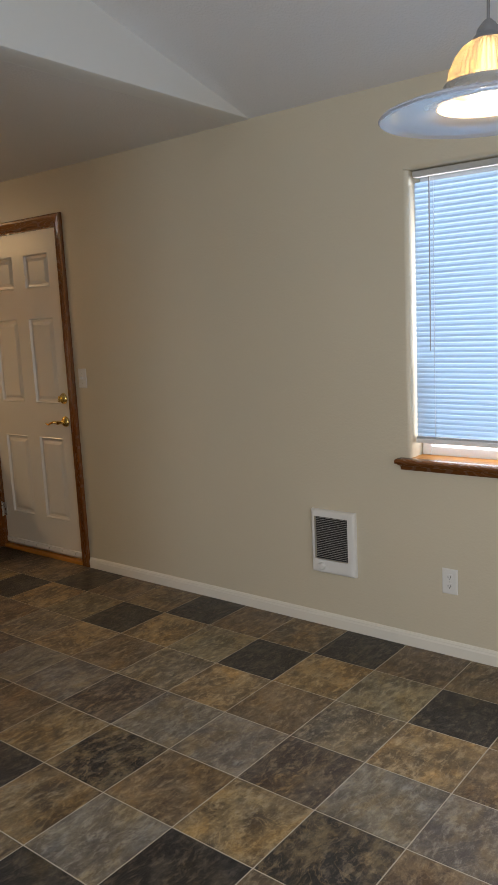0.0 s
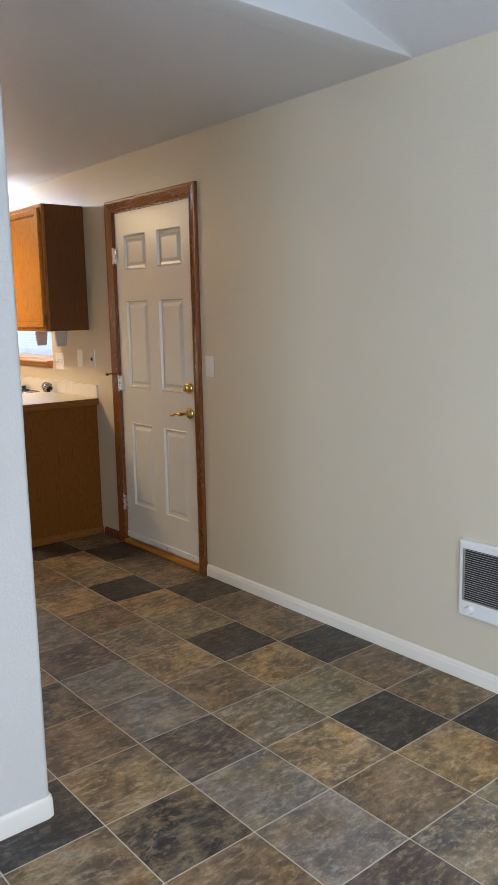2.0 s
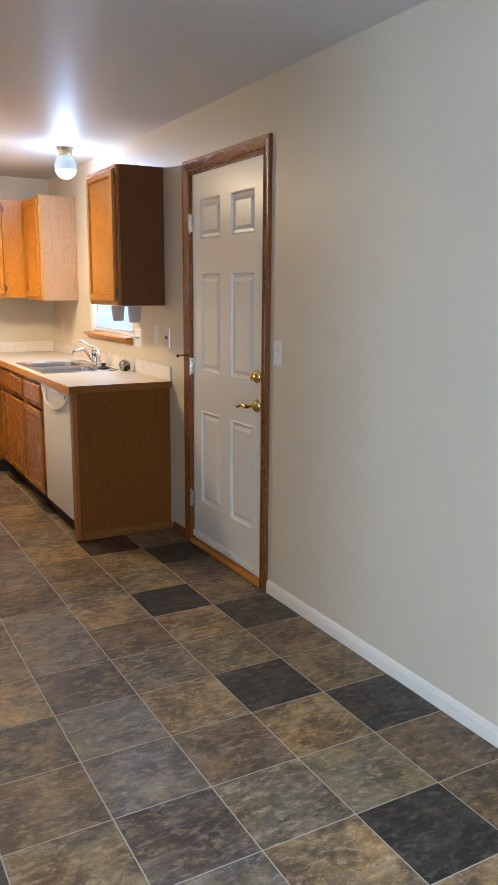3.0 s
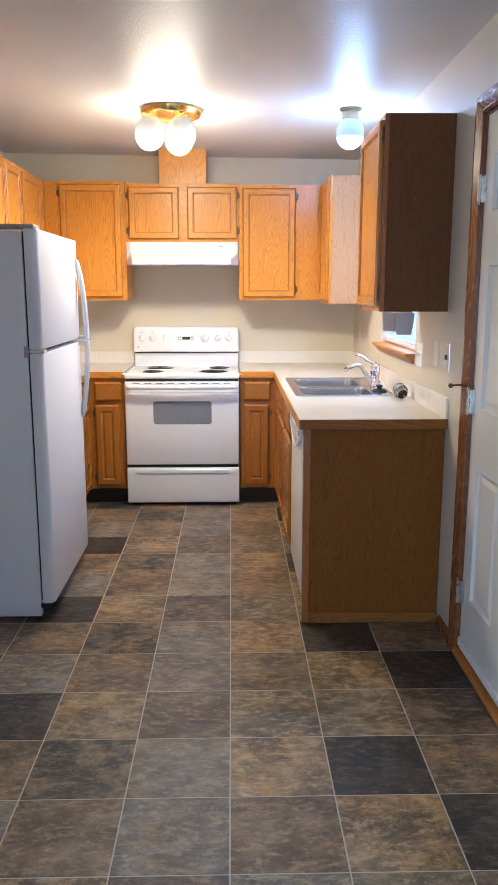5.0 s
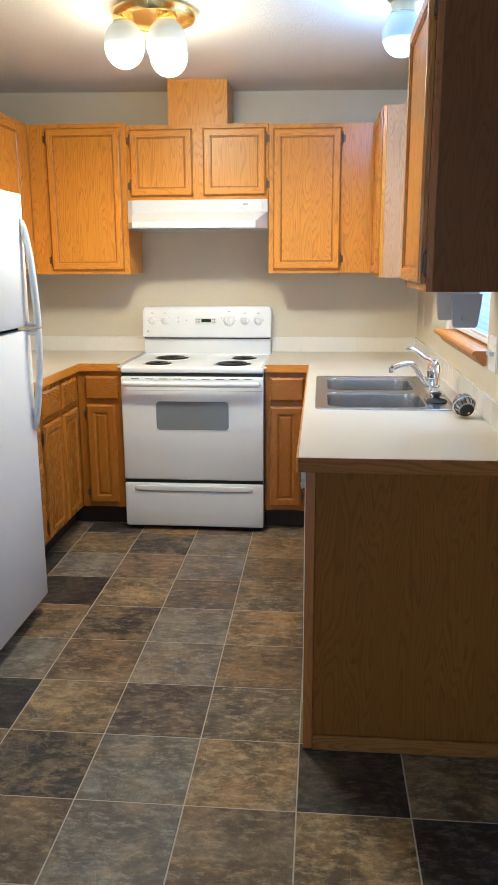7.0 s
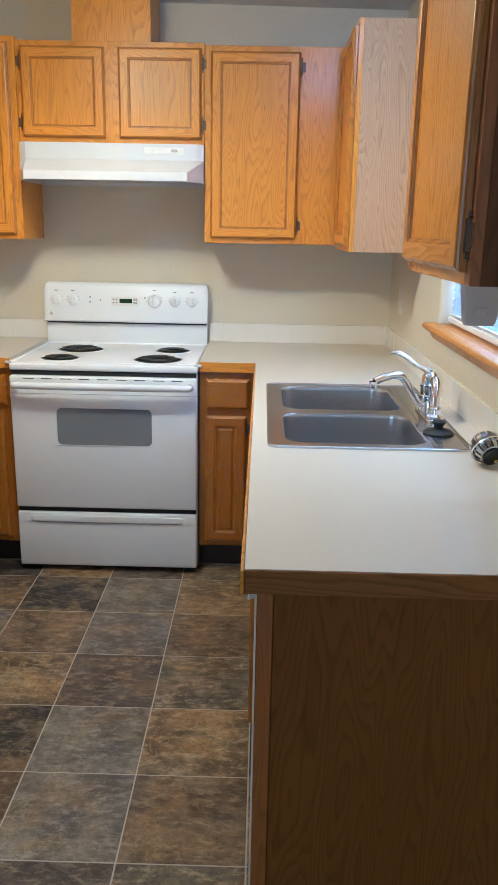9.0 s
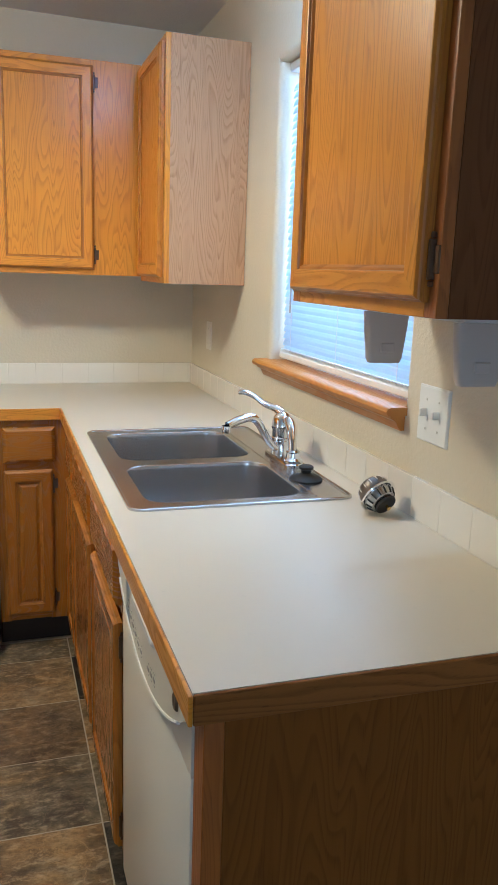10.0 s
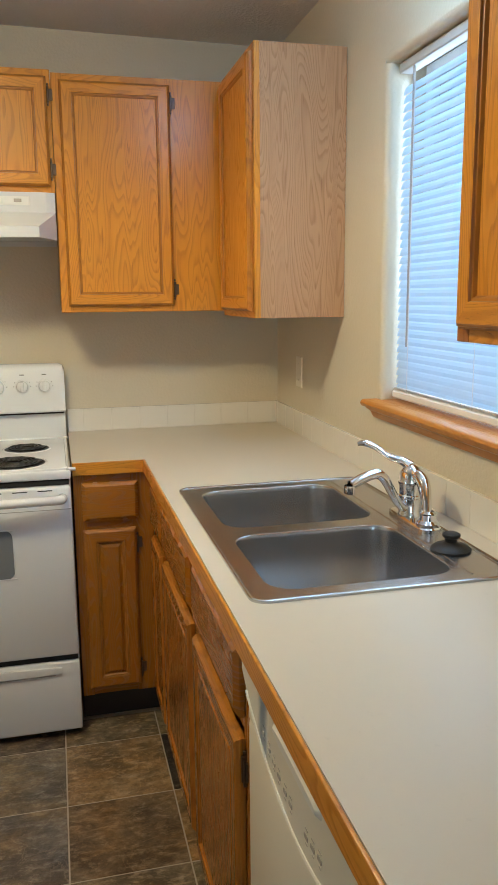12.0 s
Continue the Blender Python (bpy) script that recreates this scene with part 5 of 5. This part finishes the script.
# ---- range hood ----
def hood():
    t = thing("range_hood", (0, -0.2, 1.61), "white under-cabinet range hood", "range hood")
    low = [(-0.380, -0.006), (-0.380, -0.345), (-0.326, -0.478), (0.326, -0.478), (0.380, -0.345), (0.380, -0.006)]
    high = [(-0.380, -0.006), (-0.380, -0.330), (-0.352, -0.345), (0.352, -0.345), (0.380, -0.330), (0.380, -0.006)]
    bm = loft(bmesh.new(), [[(x, y, z) for x, y in o] for o, z in ((low, 1.612), (low, 1.646), (high, 1.700), (high, 1.7635))], caps=False)
    bm.faces.new([bm.verts.new((x, y, 1.7635)) for x, y in high])
    bm.faces.new([bm.verts.new((x, y, 1.632)) for x, y in low])
    bmesh.ops.remove_doubles(bm, verts=bm.verts, dist=1e-5)
    part("shell", bm, hood_enamel, t)
    part("filter", B(-0.15, 0.15, -0.36, -0.10, 1.622, 1.6315, 0.002), alu, t, "grey mesh grease filter")
    c = part("control_plate", B(0.135, 0.300, -0.3485, -0.3455, 1.722, 1.750, 0.001), white_plastic, t, "white switch plate")
    for x in (0.165, 0.205, 0.262):
        part("rocker_switch", B(x - 0.012, x + 0.012, -0.3525, -0.3486, 1.731, 1.742, 0.001), grey_plastic if x > 0.25 else white_plastic, c)


hood()


# ---- fridge ----
def fridge():
    t = thing("refrigerator", (-0.86, -2.08, 0), "white top-freezer refrigerator with two closed doors", "refrigerator")
    y0, y1, H = -2.500, -1.658, 1.690
    part("body", B(-1.235, -0.521, y0, y1, 0.014, H - 0.008, 0.006, 2), white_side, t, "white pebbled steel cabinet", smooth=True)
    part("gasket", B(-0.5205, -0.5135, y0 + 0.008, y1 - 0.012, 0.09, H - 0.012), dark, t, "dark door gasket")

    def door(name, z0, z1, label):
        loops = []
        pts = [(-0.513, y0 + 0.002), (-0.513, y1 - 0.002)]
        r = 0.030
        out = [(-0.513, y0 + 0.002)]
        for k in range(7):
            a = radians(-90 + 15 * k)
            out.append((-0.460 - r + r * math.cos(a) - 0.0, y0 + 0.002 + r + r * math.sin(a)))
        for k in range(7):
            a = radians(15 * k)
            out.append((-0.460 - r + r * math.cos(a), y1 - 0.002 - r + r * math.sin(a)))
        out.append((-0.513, y1 - 0.002))
        cx, cy = -0.50, (y0 + y1) / 2
        ins = [((x - cx) * 0.93 + cx, (y - cy) * 0.992 + cy) for x, y in out]
        bm = loft(bmesh.new(), [[(x, y, z0) for x, y in ins], [(x, y, z0 + 0.006) for x, y in out], [(x, y, z1 - 0.006) for x, y in out], [(x, y, z1) for x, y in ins]])
        return part(name, bm, white_side, t, label, smooth=True)
    up = door("freezer_door", 1.200, H, "white freezer door")
    lo = door("fridge_door", 0.075, 1.182, "white fridge door")
    y = y1 - 0.048
    bm = tube(bmesh.new(), [(-0.461, y, 1.590), (-0.450, y, 1.560), (-0.434, y, 1.470), (-0.423, y, 1.340), (-0.418, y, 1.230), (-0.418, y, 1.196)], [0.013, 0.014, 0.014, 0.014, 0.014, 0.013], 12)
    tube(bm, [(-0.418, y, 1.205), (-0.44, y, 1.205), (-0.462, y, 1.205)], 0.011, 10)
    part("handle", bm, white_enamel, up, "curved white freezer handle", smooth=True)
    bm = tube(bmesh.new(), [(-0.461, y, 0.790), (-0.450, y, 0.825), (-0.434, y, 0.930), (-0.423, y, 1.050), (-0.418, y, 1.140), (-0.418, y, 1.190)], [0.012, 0.014, 0.014, 0.014, 0.014, 0.013], 12)
    tube(bm, [(-0.418, y, 1.176), (-0.44, y, 1.176), (-0.462, y, 1.176)], 0.011, 10)
    part("handle", bm, white_enamel, lo, "curved white fridge handle", smooth=True)
    part("end_cap", lathe(bmesh.new(), [(0, 0.006), (0.010, 0.005), (0.013, 0)], (-0.460, y, 1.592), "x", 16), nickel, up, "small metal badge")
    part("middle_hinge", B(-0.515, -0.452, y0 + 0.004, y0 + 0.060, 1.184, 1.198, 0.002), alu, t, "grey middle hinge")
    part("middle_bracket", B(-0.535, -0.516, y0 - 0.004, y0 + 0.002, 1.168, 1.214, 0.001), grey_plastic, t, "grey hinge bracket")
    part("hinge_cover", B(-0.640, -0.475, y0 + 0.020, y0 + 0.105, H + 0.0005, H + 0.020, 0.006, 2), grey_plastic, t, "grey top hinge cover", smooth=True)
    part("base_grille", B(-0.532, -0.515, y0 + 0.03, y1 - 0.03, 0.020, 0.070, 0.002), dark, t, "dark base grille")
    for yy in (y0 + 0.045, y1 - 0.045):
        part("roller", lathe(bmesh.new(), [(0, -0.015), (0.018, -0.015), (0.018, 0.015), (0, 0.015)], (-0.540, yy, 0.018), "y", 16), rubber, t, smooth=True)
    for yy in (y0 + 0.045, y1 - 0.045):
        part("roller", lathe(bmesh.new(), [(0, -0.015), (0.018, -0.015), (0.018, 0.015), (0, 0.015)], (-1.18, yy, 0.018), "y", 16), rubber, t, smooth=True)
    part("bottom_hinge", B(-0.530, -0.480, y0 + 0.002, y0 + 0.05, 0.055, 0.074, 0.002), dark, t)


fridge()


# ---- ceiling lamps ----
def ball(bm, r, c):
    """An egg of glass with fine upright ribs, broader above its middle."""
    prof = [(r * math.sin(math.pi * k / 18) * (1 + 0.04 * math.cos(math.pi * k / 18)), -1.16 * r * math.cos(math.pi * k / 18)) for k in range(19)]
    rings = [[bm.verts.new((c[0] + q * (1.0 + 0.020 * (k % 2)) * math.cos(math.pi * k / 36), c[1] + q * (1.0 + 0.020 * (k % 2)) * math.sin(math.pi * k / 36), c[2] + h)) for k in range(72)] for q, h in prof[1:-1]]
    for a, b in zip(rings, rings[1:]):
        for k in range(72):
            bm.faces.new((a[k], a[(k + 1) % 72], b[(k + 1) % 72], b[k]))
    bm.faces.new(rings[-1])
    bm.faces.new(rings[0][::-1])
    return bm


def three_globe_light():
    t = thing("ceiling_light", (0.015, -1.415, ceil_at(0.0)), "brass ceiling light with three glowing globes", "ceiling light")
    part("canopy", lathe(bmesh.new(), [(0, -0.0005), (0.160, -0.0005), (0.163, -0.006), (0.160, -0.026), (0.154, -0.034), (0.140, -0.034), (0.134, -0.024), (0, -0.022)], (0.015, -1.415, ceil_at(0.0)), "z", 40), brass, t, "polished brass pan", smooth=True)
    for x, y in GLOBES:
        a = part("socket", lathe(bmesh.new(), [(0.0, -0.024), (0.036, -0.024), (0.040, -0.032), (0.040, -0.048), (0.034, -0.052), (0.0, -0.052)], (x, y, ceil_at(0.0)), "z", 24), brass, t, "brass fitter", smooth=True)
        g = part("globe", ball(bmesh.new(), 0.076, (x, y, 2.250)), warm_globe, t, "glowing opal glass globe", smooth=True)
        g.visible_shadow = False


def single_globe_light():
    x, y = 0.950, -1.520
    t = thing("ceiling_light", (x, y, ceil_at(x)), "small ceiling light with one cool white globe and aged brass base", "ceiling light")
    part("canopy", lathe(bmesh.new(), [(0, -0.0005), (0.057, -0.0005), (0.058, -0.008), (0.046, -0.016), (0.042, -0.040), (0.046, -0.052), (0.040, -0.058), (0, -0.058)], (x, y, ceil_at(x)), "z", 32), old_brass, t, "aged brass base", smooth=True)
    g = part("globe", ball(bmesh.new(), 0.071, (x, y, 2.246)), cool_globe, t, "glowing white glass globe", smooth=True)
    g.visible_shadow = False


three_globe_light()
single_globe_light()


def pendant():
    x, y, rim = -0.405, -6.893, 1.804
    t = thing("pendant_lamp", (x, y, rim), "lit pendant lamp with ribbed amber dome and clear glass brim", "pendant lamp")
    part("cord", tube(bmesh.new(), [(x, y, rim + 0.142), (x, y, rim + 0.5), (x, y, vault(x) - 0.002)], 0.0028, 8), cord_grey, t)
    part("cap", lathe(bmesh.new(), [(0, 0.146), (0.006, 0.144), (0.012, 0.138), (0.018, 0.130), (0.020, 0.122), (0.024, 0.119), (0.028, 0.112), (0, 0.112)], (x, y, rim), "z", 28), cord_grey, t, "grey metal cap", smooth=True)
    bm = bmesh.new()
    prof = [(0.027, 0.1115), (0.040, 0.104), (0.052, 0.090), (0.061, 0.070), (0.066, 0.046)]
    steps = 96
    rings = []
    for r, h in prof + [(r - 0.003, h - 0.001) for r, h in reversed(prof)]:
        rings.append([bm.verts.new((x + (r + 0.0022 * (k % 2)) * math.cos(2 * math.pi * k / steps), y + (r + 0.0022 * (k % 2)) * math.sin(2 * math.pi * k / steps), rim + h)) for k in range(steps)])
    for a, b in zip(rings, rings[1:] + rings[:1]):
        for k in range(steps):
            bm.faces.new((a[k], a[(k + 1) % steps], b[(k + 1) % steps], b[k]))
    part("dome", bm, shade_amber, t, "ribbed amber glass dome")
    part("band", lathe(bmesh.new(), [(0.066, 0.048), (0.073, 0.046), (0.076, 0.036), (0.083, 0.030), (0.086, 0.020), (0.091, 0.014), (0.087, 0.012), (0.070, 0.034), (0.066, 0.048)], (x, y, rim), "z", 56), nickel, t, "grey metal band", smooth=True)
    # added white ring, brightens the band's inside where the bulb's light falls
    part("reflector", lathe(bmesh.new(), [(0.0685, 0.034), (0.078, 0.022), (0.0855, 0.0115), (0.0840, 0.0105), (0.0765, 0.021), (0.0670, 0.033), (0.0685, 0.034)], (x, y, rim), "z", 56), white_enamel, t, "white lining added for the bulb's glow inside the band", smooth=True)
    prof = [(0.088, 0.014), (0.100, 0.010), (0.118, 0.0065), (0.140, 0.0045), (0.160, 0.0035), (0.172, 0.004), (0.180, 0.001), (0.183, -0.003), (0.180, -0.005), (0.172, -0.002), (0.160, -0.0005), (0.140, 0.0005), (0.118, 0.0025), (0.100, 0.006), (0.086, 0.010), (0.088, 0.014)]
    part("brim", lathe(bmesh.new(), prof, (x, y, rim), "z", 72), shade_clear, t, "wide clear glass brim", smooth=True)
    for q, h in ((0.112, 0.0075), (0.150, 0.0045), (0.166, 0.0045)):
        ring = [(q - 0.0012, h), (q, h + 0.0015), (q + 0.0012, h), (q, h - 0.001), (q - 0.0012, h)]
        part("brim_line", lathe(bmesh.new(), ring, (x, y, rim), "z", 72), shade_clear, t, smooth=True)
    b = part("bulb", lathe(bmesh.new(), [(0, 0.012), (0.026, 0.016), (0.032, 0.034), (0.026, 0.056), (0.013, 0.074), (0.012, 0.110), (0, 0.111)], (x, y, rim), "z", 24), warm_bulb, t, "glowing bulb", smooth=True)
    b.visible_shadow = False


pendant()


# ---- wall fittings ----
def heater():
    y0, y1, z0, z1 = -5.640, -5.402, 0.266, 0.573
    t = thing("wall_heater", (EAST, (y0 + y1) / 2, z0), "white recessed electric wall heater with dark louvres and a dial", "wall heater")
    m = side((EAST, 0, 0), (0, 1), (-1, 0))
    bm = sweep(bmesh.new(), m, y0, y1, z0, z1, [(0, 0.0005), (0.001, 0.014), (0.004, 0.020), (0.009, 0.0238), (0.020, 0.025)])
    gy0, gy1, gz0, gz1 = y0 + 0.036, y1 - 0.022, z0 + 0.068, z1 - 0.032
    a, b, c, d = y0 + 0.02, y1 - 0.02, z0 + 0.02, z1 - 0.02
    for q in ((a, gy0, c, d), (gy1, b, c, d), (gy0, gy1, c, gz0), (gy0, gy1, gz1, d)):
        fill(bm, m, *q, 0.025)
    bmesh.ops.remove_doubles(bm, verts=bm.verts, dist=1e-5)
    part("frame", bm, white_plastic, t, "white heater frame")
    part("cavity", B(EAST - 0.008, EAST - 0.003, gy0 - 0.001, gy1 + 0.001, gz0 - 0.001, gz1 + 0.001), dark, t)
    n = 24
    for k in range(n):
        z = gz0 + (k + 0.5) * (gz1 - gz0) / n
        part("louvre", B(EAST - 0.0245, EAST - 0.0225, gy0, gy1, z - 0.0008, z + 0.0008), louvre_grey, t)
    part("dial", lathe(bmesh.new(), [(0.018, 0), (0.017, -0.008), (0.013, -0.014), (0, -0.015)], (EAST - 0.025, y1 - 0.060, z0 + 0.036), "x", 24), white_plastic, t, smooth=True)


heater()


def plate(name, m, u, z, w, h, kind, label, category, mat=None):
    """A wall plate: kind is toggle, toggles, outlet, blank or socket."""
    at = m @ Vector((u, 0, z))
    t = thing(name, at, label, category)
    bm = sweep(bmesh.new(), m, u - w / 2, u + w / 2, z - h / 2, z + h / 2, [(0, 0.0003), (0.001, 0.003), (0.004, 0.0055)])
    fill(bm, m, u - w / 2 + 0.004, u + w / 2 - 0.004, z - h / 2 + 0.004, z + h / 2 - 0.004, 0.0055)
    bmesh.ops.remove_doubles(bm, verts=bm.verts, dist=1e-5)
    part("plate", bm, mat or white_plastic, t)

    def screw(du, dz):
        part("screw", B(u + du - 0.0025, u + du + 0.0025, 0.0056, 0.0068, z + dz - 0.0025, z + dz + 0.0025, 0.0008, m=m), nickel, t)
    if kind in ("toggle", "toggles"):
        for du in ((0,) if kind == "toggle" else (-0.023, 0.023)):
            part("slot", B(u + du - 0.006, u + du + 0.006, 0.0056, 0.0066, z - 0.013, z + 0.013, 0.0003, m=m), white_plastic, t)
            s = part("toggle", B(u + du - 0.0045, u + du + 0.0045, 0.006, 0.021, z - 0.004, z + 0.012, 0.002, m=m), white_plastic, t)
            screw(du, 0.030), screw(du, -0.030)
    elif kind == "outlet":
        for dz in (-0.020, 0.020):
            loop = rounded(-0.016, 0.016, -0.013, 0.013, 0.009, 4)
            bm = loft(bmesh.new(), [[m @ Vector((u + a, n, z + dz + b)) for a, b in loop] for n in (0.0056, 0.0078)])
            s = part("socket", bm, white_plastic, t)
            for du, w2 in ((-0.006, 0.0012), (0.006, 0.0012)):
                part("slot", B(u + du - w2, u + du + w2, 0.0079, 0.0083, z + dz - 0.003, z + dz + 0.006, m=m), dark, s)
            part("slot", B(u - 0.002, u + 0.002, 0.0079, 0.0083, z + dz - 0.009, z + dz - 0.005, m=m), dark, s)
        screw(0, 0)
    elif kind == "blank":
        screw(0, 0.030), screw(0, -0.030)
    elif kind == "socket":
        bm = B(u - 0.010, u + 0.010, 0.0056, 0.0095, z - 0.010, z + 0.010, 0.001, m=m)
        part("jack", bm, dark, t, "dark phone jack")
        screw(0, 0.040), screw(0, -0.040)
    return t


EW = side((EAST, 0, 0), (0, 1), (-1, 0))
plate("light_switch", EW, -3.805, 1.169, 0.070, 0.114, "toggle", "white toggle light switch beside the back door", "light switch")
plate("light_switch", EW, -2.055, 1.139, 0.114, 0.116, "toggles", "white double toggle switch beside the kitchen window", "light switch")
plate("wall_plate", EW, -2.358, 1.169, 0.070, 0.114, "blank", "plain beige blank wall plate", "wall plate", trim_paint)
plate("phone_plate", EW, -2.526, 1.168, 0.070, 0.118, "socket", "metal wall phone plate with a dark jack", "wall plate", alu)
plate("power_outlet", EW, -0.300, 1.147, 0.070, 0.114, "blank", "beige wall plate under the corner cabinet", "wall plate", trim_paint)
plate("power_outlet", EW, -6.091, 0.330, 0.070, 0.112, "outlet", "white duplex power outlet near the floor", "power outlet")

# paper towel holder under the cabinet
t = thing("paper_towel_holder", (1.070, -2.28, 1.355), "empty grey-white plastic paper towel holder under the cabinet", "paper towel holder")
part("base_bar", B(1.035, 1.105, -2.435, -2.125, 1.347, 1.3535, 0.002), white_plastic, t)
for y in (-2.135, -2.425):
    bm = loft(bmesh.new(), [[(x, yy, z) for x, yy in rounded(1.070 - w, 1.070 + w, y - 0.010, y + 0.010, 0.007, 3)] for w, z in ((0.043, 1.3468), (0.041, 1.32), (0.034, 1.264), (0.030, 1.256))])
    a = part("arm", bm, holder_plastic, t, "tapered grey plastic arm", smooth=True)
    part("hub", B(1.056, 1.084, y - 0.0145 if y < -2.3 else y - 0.0145, y - 0.0102, 1.275, 1.292, 0.002), holder_plastic, a)


# ---- floor ----
T, GX, GY = 0.3048, 0.625, -2.840
part("floor", B(FAR_WEST, EAST + 0.02, SOUTH, 0, -0.02, -0.0012), grout, label="tan grout bed under the stone-look floor tiles", **S)
floor = bpy.data.objects["floor"]
KINDS = {1: (BLACK, TAN, OLIVE), 2: (RUSTY, BLACK, UMBER), 0: (GOLD, BROWN, MULTI), -1: (GREYS, BLUE, DUSK), -2: (NIGHT, BROWN, EMBER), -3: (RUSTY, GREYS, BLACK)}
MESHES = {}


def tile_mesh(mat, w, h):
    key = (mat.name, round(w, 4), round(h, 4))
    if key not in MESHES:
        bm = bmesh.new()
        g, e = 0.0021, 0.0012
        loft(bm, [[(a, b, z) for a, b in ((x0, y0), (x1, y0), (x1, y1), (x0, y1))] for x0, x1, y0, y1, z in (
            (g, w - g, g, h - g, -0.0011), (g, w - g, g, h - g, -0.0006), (g + e, w - g - e, g + e, h - g - e, 0.0))])
        bmesh.ops.recalc_face_normals(bm, faces=bm.faces)
        me = bpy.data.meshes.new("tile")
        bm.to_mesh(me)
        bm.free()
        me.materials.append(mat)
        MESHES[key] = me
    return MESHES[key]


far = []
for i in range(-16, 3):
    for j in range(-21, 10):
        x0, x1 = GX + T * (i - 1), min(GX + T * i, EAST)
        y0, y1 = GY + T * j, min(GY + T * (j + 1), -0.55)
        if x1 <= x0 or y1 <= y0 or y1 < SOUTH:
            continue
        if y0 > HEAD - 0.01 and x1 < WEST:
            continue
        if y0 > HEAD + 0.02 and y1 < -3.76 and x1 < PX:
            continue
        k = (i + 3) % 6 - 3
        col = k if k != 3 else -3
        kind = KINDS[col][(-j) % 3]
        if x0 > -2.2 and y0 > -7.9:
            ob = new("floor_tile", tile_mesh(kind, x1 - x0, y1 - y0))
            ob.location = (x0, y0, 0)
            ob.parent = floor
        else:
            far.append((max(x0, FAR_WEST), x1, max(y0, SOUTH), y1))
bm = bmesh.new()
for x0, x1, y0, y1 in far:
    box(bm, x0 + 0.0016, x1 - 0.0016, y0 + 0.0016, y1 - 0.0016, -0.0011, 0.0)
part("floor_tiles_far", bm, BROWN, label="stone-look floor tiles of the living area", kind="stuff", category="floor tiles")
